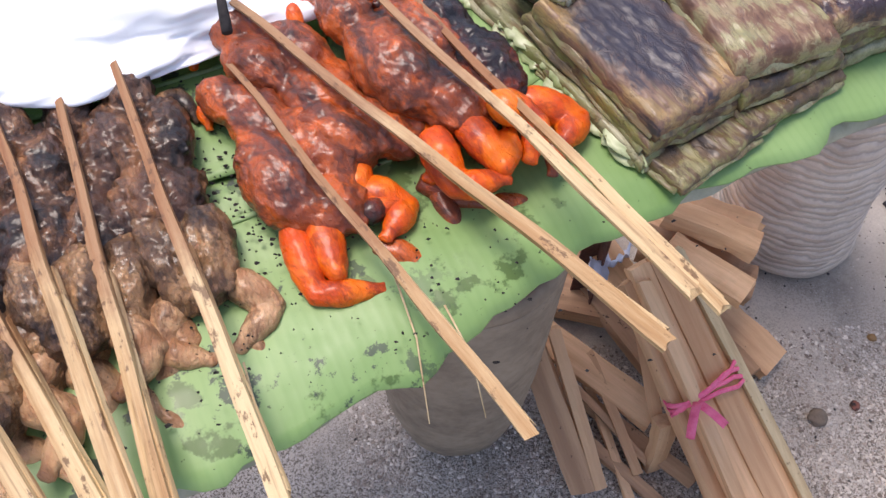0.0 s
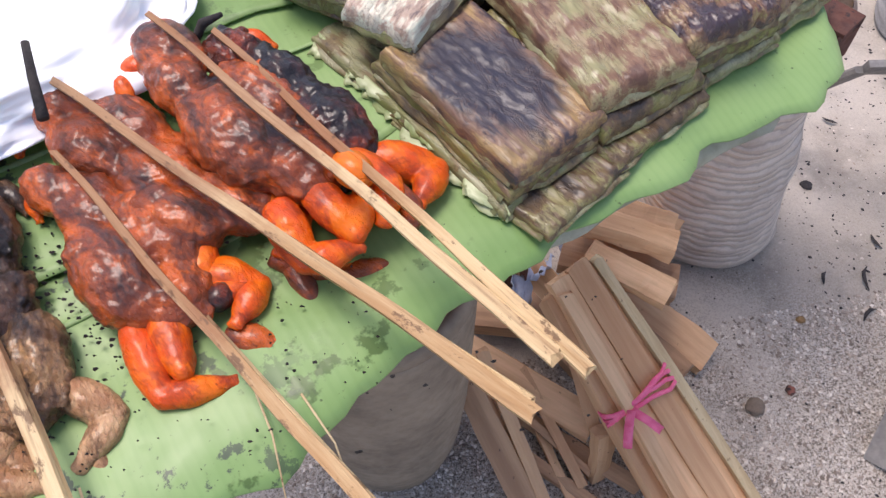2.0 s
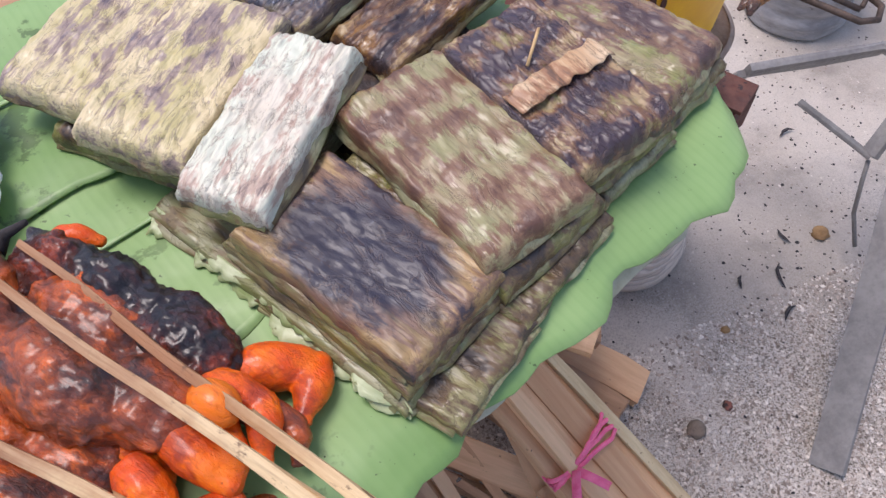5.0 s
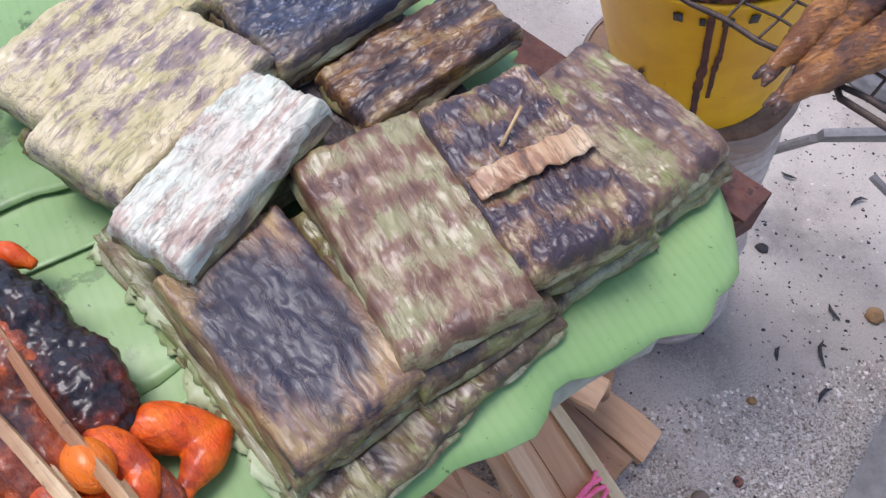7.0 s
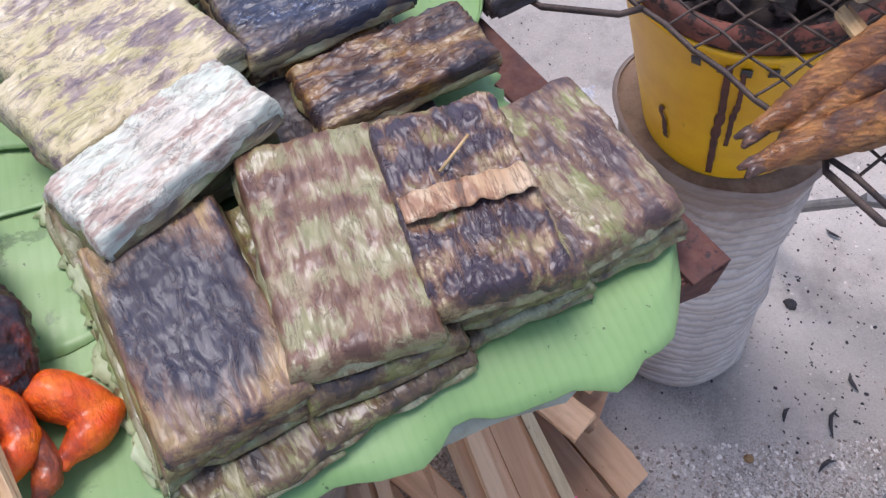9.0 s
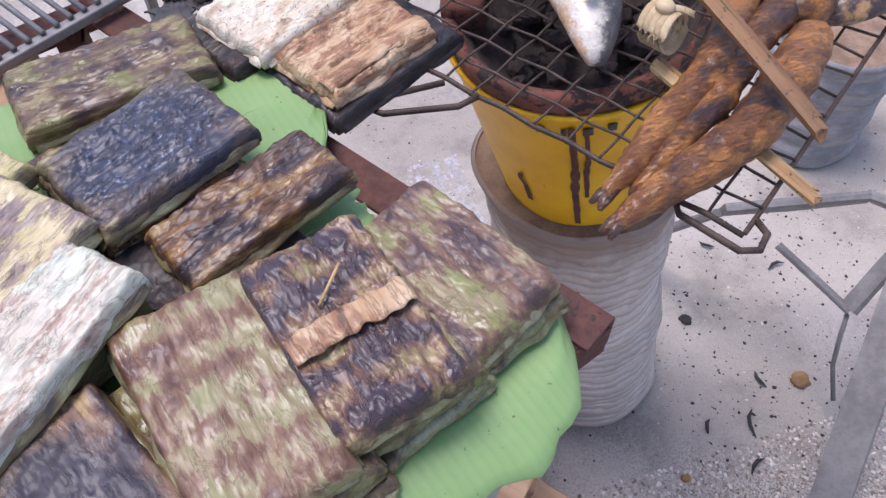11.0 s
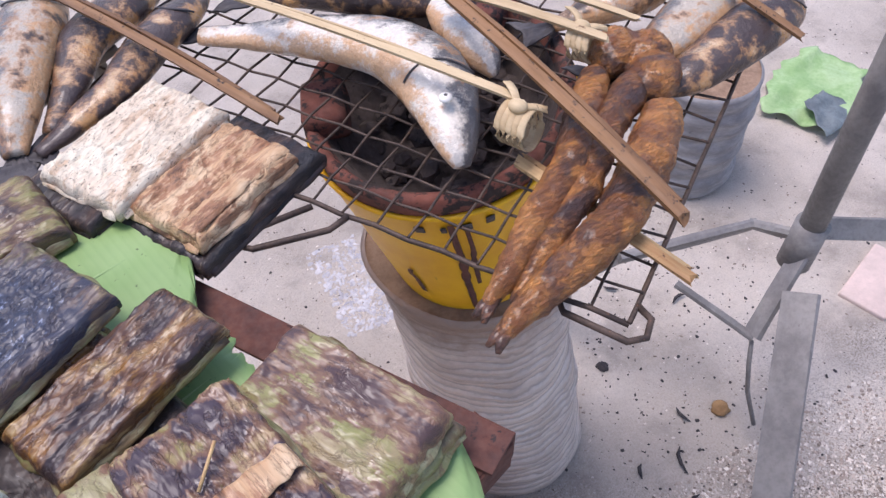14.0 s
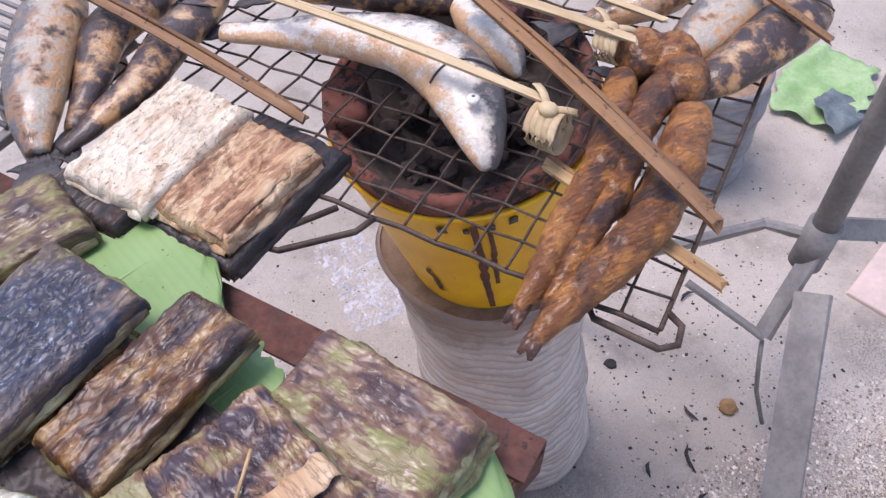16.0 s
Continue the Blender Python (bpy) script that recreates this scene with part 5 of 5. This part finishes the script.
clamp_stick("dark bamboo stick over grilled fish near rack edge", (1.070, 1.040, 1.066), (1.110, 0.890, 1.040), 0.009, 0.005, M_BAMBOO_OLD, 0.0, 7)


def binding(x, y, z, turn, n=5, r=0.016, tilt=70):
    ob = thing("bamboo_tie", "pale bamboo strip wound round clamp sticks", "tie", pose(x, y, z, 0, 0, turn), "bamboo ties")
    for i in range(n):
        ring = []
        for k in range(19):
            a = 2 * math.pi * k / 18
            ring.append((0.0055 * (i - n / 2) + 0.003 * math.sin(a), r * math.cos(a) * (1 + 0.1 * noise.noise((i, 1, 2))), r * 0.9 * math.sin(a)))
        part("turn", tube(bmesh.new(), ring, 0.0036, 8, 0.3), M_BAMBOO_PALE, ob)
    part("knot", blob(bmesh.new(), (0, 0, r + 0.001), (0.009, 0.008, 0.006)), M_BAMBOO_PALE, ob)
    part("loose_end", plank(bmesh.new(), (0, 0, r), (0.022, -0.020, r + 0.004), 0.007, 0.0014, 0.2, 0.004, 6, 0.003, y * 9), M_BAMBOO_PALE, ob)
    part("loose_end", plank(bmesh.new(), (0, 0, r), (-0.020, -0.016, r - 0.006), 0.006, 0.0016, 0.4, 0.003, 5, 0.003, x * 9), M_BAMBOO_PALE, ob)
    return ob


binding(0.803, 0.910, 1.044, 120, 5, 0.019)
binding(0.917, 0.983, 1.042, 125, 4, 0.017)


# ---- grate with parallel bars beyond the table ----
grate = thing("bar_grate", "grey metal grate of parallel bars behind the fish", "grate", pose(0.27, 1.30, 1.00, 0, 0, 32))
for i in range(26):
    part("bar", tube(bmesh.new(), [(-0.19 + i * 0.0152, -0.16, 0), (-0.19 + i * 0.0152, 0.16, 0)], 0.0032, 6), M_STEEL, grate)
for y in (-0.16, 0.16):
    part("crossbar", bevelled_box(bmesh.new(), (0.40, 0.012, 0.010), Matrix.Translation((0, y, -0.008)), 0.002), M_STEEL, grate)
for x, y in ((-0.18, -0.15), (0.18, -0.15), (-0.18, 0.15), (0.18, 0.15)):
    part("leg", bevelled_box(bmesh.new(), (0.014, 0.014, 0.985), Matrix.Translation((x, y, -0.505)), 0.002), M_STEEL, grate)

# ---- folding steel stand ----
stand = thing("steel_stand", "dull grey folding steel stand with flat leg and braces", "metal stand", pose(0, 0, 0))
J = Vector((1.518, 1.012, 0.38))


def bar(name, a, b, w, t, roll=0.0, label=""):
    return part(name, plank(bmesh.new(), a, b, w, t, roll, 0, 4, 0, 3), M_STEEL, stand, label, False)


bar("flat_leg", J + Vector((-0.063, -0.072, -0.03)), (1.068, 0.508, 0.004), 0.060, 0.016, 0.5, "flat grey steel leg")
post = part("post", tube(bmesh.new(), [J + Vector((0, 0, -0.02)), J + Vector((0.030, 0.03, 0.75))], 0.024, 20), M_STEEL, stand, "round grey steel post")
part("collar", tube(bmesh.new(), [J + Vector((-0.004, 0, -0.055)), J + Vector((0.006, 0.004, 0.045))], 0.031, 20), M_STEEL, post)
bar("arm", J + Vector((0, 0.02, 0.0)), (1.495, 1.108, 0.345), 0.040, 0.016, 0.9)
bar("arm", (1.495, 1.108, 0.345), (1.225, 1.168, 0.335), 0.040, 0.016, 1.2)
bar("arm", J + Vector((0.02, 0.01, 0.02)), (1.80, 0.93, 0.34), 0.040, 0.016, 1.0)
bar("brace", J + Vector((-0.01, -0.01, -0.02)), (1.385, 0.950, 0.25), 0.034, 0.012, 0.6)
bar("brace", (1.385, 0.945, 0.25), (1.320, 1.098, 0.28), 0.016, 0.008, 0.3)
part("pivot_hook", tube(bmesh.new(), [(1.385, 0.945, 0.24), (1.375, 0.925, 0.20), (1.382, 0.905, 0.12), (1.380, 0.860, 0.06)], 0.0045, 8), M_STEEL, stand)
pts = [J + Vector((0.034 + 0.04 * math.cos(a / 3), 0.03 + 0.04 * math.sin(a / 3), 0.76)) for a in range(19)]
part("ring", tube(bmesh.new(), pts, 0.006, 8), M_WIRE, post, "dark metal ring")
bar("foot_bar", (1.80, 0.93, 0.34), (1.95, 0.80, 0.004), 0.040, 0.014, 0.4)
bar("far_leg", (1.225, 1.168, 0.33), (1.17, 1.36, 0.003), 0.034, 0.014, 0.4)

# ---- under the table ----
mortar = thing("wooden_mortar", "large worn grey-brown wooden mortar under the table", "mortar", pose(0.205, 0.745, 0))
bm = bmesh.new()
turned(bm, [(0.0, 0.0), (0.070, 0.0), (0.095, 0.012), (0.112, 0.05), (0.126, 0.14), (0.134, 0.28), (0.140, 0.42), (0.142, 0.60), (0.139, 0.618), (0.120, 0.618), (0.100, 0.50), (0.0, 0.40)], 64, 0.02, 2.0)
part("bowl", bm, M_STONE, mortar)
bm = bmesh.new()
turned(bm, [(0.119, 0.612), (0.141, 0.612), (0.1435, 0.622), (0.141, 0.642), (0.131, 0.649), (0.120, 0.636), (0.119, 0.612)], 64, 0.02, 2.0)
part("rim", bm, M_STONE, mortar, "worn rounded rim")


def firewood(label, a, b, w, t, roll=0.0, mat=None, seed=0, bend=0.0):
    d = Vector(b) - Vector(a)
    ob = thing("firewood_stick", label, "firewood", Matrix.Translation(a) @ d.to_track_quat("X", "Z").to_matrix().to_4x4(), "split firewood under the table")
    part("split_wood", plank(bmesh.new(), (0, 0, 0), (d.length, 0, 0), w, t, roll, bend, 12, 0.010, seed), mat or M_WOOD, ob, smooth=False)
    return ob


# tied bundle
bundle = thing("firewood_bundle", "split bamboo and wood bundle tied with pink ribbon", "firewood bundle", pose(0.628, 0.675, 0.195))
A, B = Vector((-0.085, 0.165, 0.110)), Vector((0.110, -0.235, -0.170))
lie = (B - A).to_track_quat("X", "Z").to_matrix().to_4x4()
bundle.matrix_world = pose(0.628, 0.675, 0.195) @ lie
A, B = lie.inverted() @ A, lie.inverted() @ B
rnd = random.Random(7)
side = (B - A).cross(Vector((0, 0, 1))).normalized()
up = side.cross((B - A).normalized())
for i, (o, h, w, t, mt) in enumerate(((-0.040, -0.006, 0.030, 0.020, M_WOOD), (-0.014, 0.010, 0.032, 0.018, M_WOOD), (0.016, 0.004, 0.040, 0.024, M_WOOD), (0.044, -0.006, 0.026, 0.022, M_WOOD), (0.0, -0.020, 0.060, 0.020, M_WOOD_DARK), (-0.048, 0.010, 0.014, 0.014, M_BAMBOO_PALE), (0.030, 0.018, 0.018, 0.012, M_WOOD))):
    a = A + side * o * 1.1 + up * h + (B - A) * rnd.uniform(-0.05, 0.05)
    b = B + side * o * 1.7 + up * h
    part("split_stick", plank(bmesh.new(), a, b, w * 1.35, t, rnd.uniform(-0.3, 0.3), rnd.uniform(-0.004, 0.006), 12, 0.012, i + 2), mt, bundle, smooth=False)
for k in range(4):
    ring = []
    c = A.lerp(B, 0.400 + 0.012 * k)
    for j in range(25):
        a = 2 * math.pi * j / 24
        ring.append(c + side * 0.080 * math.cos(a) + up * (0.032 * math.sin(a)) + (B - A).normalized() * (0.008 * math.sin(a * 2 + k) + 0.006 * noise.noise((j * 0.7, k, 1))))
    part("ribbon", tube(bmesh.new(), ring, 0.0042, 8, 0.45), M_PINK, bundle, "pink plastic ribbon")
for k, e in enumerate(((0.060, 0.02, 0.03), (0.050, -0.055, 0.012))):
    c = A.lerp(B, 0.42) + side * 0.045 + up * 0.034
    part("ribbon_end", plank(bmesh.new(), c, c + Vector(e) * 0.8, 0.014, 0.002, 0.8 * k, 0.006, 6, 0.006, k), M_PINK, bundle, "frayed pink ribbon end")

W = [
    ("thick split firewood plank lying on ground", (0.640, 1.010, 0.075), (0.830, 0.770, 0.022), 0.070, 0.040, 0.1, M_WOOD),
    ("split firewood plank leaning on the pile", (0.585, 0.955, 0.120), (0.760, 0.730, 0.060), 0.055, 0.034, 0.4, M_WOOD_DARK),
    ("split firewood plank leaning on the pile", (0.345, 0.880, 0.090), (0.565, 0.675, 0.055), 0.060, 0.026, 0.2, M_WOOD),
    ("narrow split firewood plank standing forward", (0.325, 0.830, 0.200), (0.420, 0.560, 0.030), 0.050, 0.022, 0.5, M_WOOD_DARK),
    ("narrow split firewood stick beside a plank", (0.380, 0.800, 0.200), (0.445, 0.560, 0.040), 0.022, 0.020, 0.1, M_WOOD),
    ("broken splintered firewood block near the stump", (0.660, 1.060, 0.120), (0.770, 0.930, 0.135), 0.080, 0.045, 0.2, M_WOOD),
    ("splintered firewood block near the stump", (0.700, 1.090, 0.150), (0.825, 0.990, 0.140), 0.060, 0.050, 0.7, M_WOOD),
    ("split firewood block near the stump", (0.600, 1.010, 0.180), (0.730, 0.890, 0.170), 0.050, 0.030, -0.2, M_WOOD),
    ("dark split firewood stick low in the pile", (0.420, 0.760, 0.020), (0.620, 0.560, 0.018), 0.030, 0.026, 0.3, M_WOOD_DARK),
    ("dark split firewood stick low in the pile", (0.400, 0.700, 0.014), (0.560, 0.520, 0.012), 0.022, 0.020, 0.1, M_WOOD_DARK),
    ("thin firewood stick low in the pile", (0.460, 0.760, 0.030), (0.500, 0.540, 0.012), 0.016, 0.014, 0.0, M_WOOD),
    ("dark firewood plank deep under the table", (0.280, 1.000, 0.040), (0.640, 0.880, 0.040), 0.080, 0.050, 0.1, M_WOOD_DARK),
    ("dark firewood plank deep under the table", (0.450, 1.080, 0.060), (0.600, 0.780, 0.050), 0.070, 0.050, 0.2, M_WOOD_DARK),
    ("split firewood plank crossing under the bundle", (0.500, 0.960, 0.200), (0.640, 0.760, 0.110), 0.050, 0.026, 0.6, M_WOOD),
    ("split firewood block on top of the pile", (0.590, 0.900, 0.285), (0.705, 0.800, 0.270), 0.050, 0.030, 0.2, M_WOOD),
    ("splintered firewood block on top of the pile", (0.600, 0.960, 0.300), (0.735, 0.870, 0.300), 0.055, 0.034, -0.3, M_WOOD),
    ("splintered firewood block on top of the pile", (0.650, 0.985, 0.280), (0.765, 0.930, 0.270), 0.045, 0.040, 0.5, M_WOOD),
    ("split firewood block in the pile", (0.560, 0.940, 0.240), (0.740, 0.840, 0.225), 0.070, 0.036, 0.1, M_WOOD_DARK),
    ("thin split firewood lath in the pile", (0.520, 0.830, 0.260), (0.560, 0.620, 0.080), 0.022, 0.010, 0.5, M_WOOD),
    ("thin split firewood lath in the pile", (0.460, 0.800, 0.090), (0.520, 0.580, 0.030), 0.018, 0.010, 0.2, M_WOOD),
    ("thin split firewood lath in the pile", (0.400, 0.780, 0.070), (0.540, 0.600, 0.030), 0.014, 0.010, 0.2, M_WOOD_DARK),
    ("brown firewood strip resting on the mortar", (0.070, 0.590, 0.655), (0.330, 0.745, 0.655), 0.022, 0.012, 0.4, M_WOOD),
    ("short firewood stub upright beside the bundle", (0.555, 0.600, 0.004), (0.560, 0.640, 0.130), 0.034, 0.024, 0.4, M_WOOD),
]
for i, (lb, a, b, w, t, roll, mt) in enumerate(W):
    firewood(lb, a, b, w, t, roll, mt, i + 3, 0.004)

for i, (x, y, z) in enumerate(((0.470, 0.890, 0.215), (0.590, 0.960, 0.200), (0.640, 0.930, 0.190), (0.520, 0.930, 0.205))):
    ob = thing("plastic_scrap", "crumpled pale blue-white plastic scrap among firewood", "plastic scrap", pose(x, y, z, 20, 30, i * 50), "plastic scraps in the firewood")
    part("film", sheet(bmesh.new(), 8, 8, lambda u, v, i=i: (u * 0.022, v * 0.030, 0.018 * noise.noise((u * 2, v * 2, i * 3.0)) + 0.01 * u * u), 0.001), M_BLUE, ob)

# ---- ground litter ----
def scatter_fast(name, label, material, n, size, seed, area, flat=0.6):
    """Loose bits as one mesh of uneven six-sided lumps."""
    rnd = random.Random(seed)
    verts, faces = [], []
    for i in range(n):
        x, y = rnd.uniform(*area[0]), rnd.uniform(*area[1])
        s = size * (0.3 + 0.7 * rnd.random() ** 2)
        a, ln = rnd.uniform(0, 6.28), rnd.uniform(0.8, 1.8)
        base = len(verts)
        zz = 0.010 * noise.noise((x * 2.2, y * 2.2, 3)) + 0.004 * noise.noise((x * 11, y * 11, 1))
        for k in range(6):
            b = k * math.pi / 3
            u, v = math.cos(b) * s * ln * rnd.uniform(0.7, 1.2), math.sin(b) * s * rnd.uniform(0.7, 1.2)
            verts.append((x + u * math.cos(a) - v * math.sin(a), y + u * math.sin(a) + v * math.cos(a), zz + s * flat * 0.2))
        verts.append((x + rnd.uniform(-0.3, 0.3) * s, y + rnd.uniform(-0.3, 0.3) * s, zz + s * flat))
        verts.append((x, y, zz - s * flat * 0.4))
        for k in range(6):
            faces.append((base + k, base + (k + 1) % 6, base + 6))
            faces.append((base + (k + 1) % 6, base + k, base + 7))
    me = bpy.data.meshes.new(name)
    me.from_pydata(verts, [], faces)
    finish(me, material, False)
    return tagged(new(name, me), label, "litter", kind="stuff")


scatter_fast("gravel", "pale grit and small pebbles on the ground", M_PEBBLE, 30000, 0.0040, 21, ((0.0, 1.9), (0.25, 0.85)))
scatter_fast("fine_grit", "sparse grit further off on the ground", M_PEBBLE, 4000, 0.003, 27, ((0.4, 2.6), (0.9, 2.2)))
scatter_fast("charcoal_crumbs", "black charcoal crumbs scattered on the ground", M_COAL, 1300, 0.0036, 22, ((0.3, 2.6), (0.3, 2.2)), 0.5)
scatter_fast("charcoal_dust", "fine charcoal crumbs by the stump and stand", M_COAL, 420, 0.0042, 25, ((1.1, 1.7), (0.8, 1.6)), 0.5)
scatter_fast("ash_heap", "pale ash and char beside the palm stump", M_ASH, 900, 0.006, 23, ((0.77, 0.90), (1.46, 1.74)), 0.3)
for i, (x, y, s, turn) in enumerate(((1.237, 0.880, 0.030, 70), (1.200, 0.800, 0.022, 30), (1.300, 0.960, 0.020, 100), (1.480, 1.200, 0.022, 10), (1.150, 0.900, 0.016, 60), (1.36, 1.30, 0.018, 140))):
    ob = thing("bark_curl", "dark curled bark scrap on the ground", "bark scrap", pose(x, y, 0.004, 0, 0, turn), "bark scraps")
    part("shard", tube(bmesh.new(), [(-s, 0, 0.002), (-s * 0.3, s * 0.25, 0.006), (s * 0.4, s * 0.25, 0.005), (s, -s * 0.1, 0.002)], [0.001, 0.004, 0.004, 0.001], 6, 0.5), M_COAL, ob)
for i, (x, y, s, mt, lb) in enumerate(((1.379, 0.936, 0.020, M_DRY, "small brown clod on the ground"), (0.892, 0.664, 0.021, M_HUSK, "round brown husk pressed into the ground"), (0.973, 0.682, 0.011, M_CLAY, "small pink brick chip on the ground"), (1.222, 1.135, 0.014, M_COAL, "charcoal lump on the ground"), (1.06, 0.82, 0.010, M_DRY, "small brown clod on the ground"))):
    ob = thing("ground_lump", lb, "clod", pose(x, y, s * 0.25, 0, 0, i * 40))
    bm = bmesh.new()
    bmesh.ops.create_icosphere(bm, subdivisions=3, radius=1.0)
    for v in bm.verts:
        v.co = v.co * (1 + 0.3 * noise.noise(v.co * 1.7 + Vector((i * 3, 0, 0))))
        v.co = Vector((v.co.x * s, v.co.y * s * 0.85, v.co.z * s * 0.45))
    part("lump", bm, mt, ob)

ob = thing("torn_leaf", "torn fresh green leaf lying on the ground", "leaf", pose(2.28, 1.60, 0.012, 0, 0, 25))
part("blade", sheet(bmesh.new(), 26, 20, lambda u, v: (u * 0.17 * (1 + 0.2 * noise.noise((u * 2, v * 2, 4))), v * 0.13 * (1 - 0.3 * abs(u)) * (1 + 0.25 * noise.noise((u * 4, v * 3, 8))), 0.02 * noise.noise((u * 2, v * 2, 1)) + 0.012), 0.001), M_HERB, ob)
ob = thing("brick_slab", "pale pinkish worn paving slab in the ground", "slab", pose(1.92, 1.02, 0.004, 0, 0, 20))
part("slab", bevelled_box(bmesh.new(), (0.20, 0.11, 0.016), Matrix(), 0.004), M_SLAB, ob)

ob = thing("leaf_scrap", "blue-grey withered leaf scrap on the green leaf", "leaf", pose(2.23, 1.50, 0.036, 6, 8, 10))
part("blade", sheet(bmesh.new(), 14, 12, lambda u, v: (u * 0.075 * (1 - 0.35 * v), v * 0.060, 0.014 * noise.noise((u * 2, v * 2, 6)) + 0.006 * v), 0.001), M_SCRAP, ob)
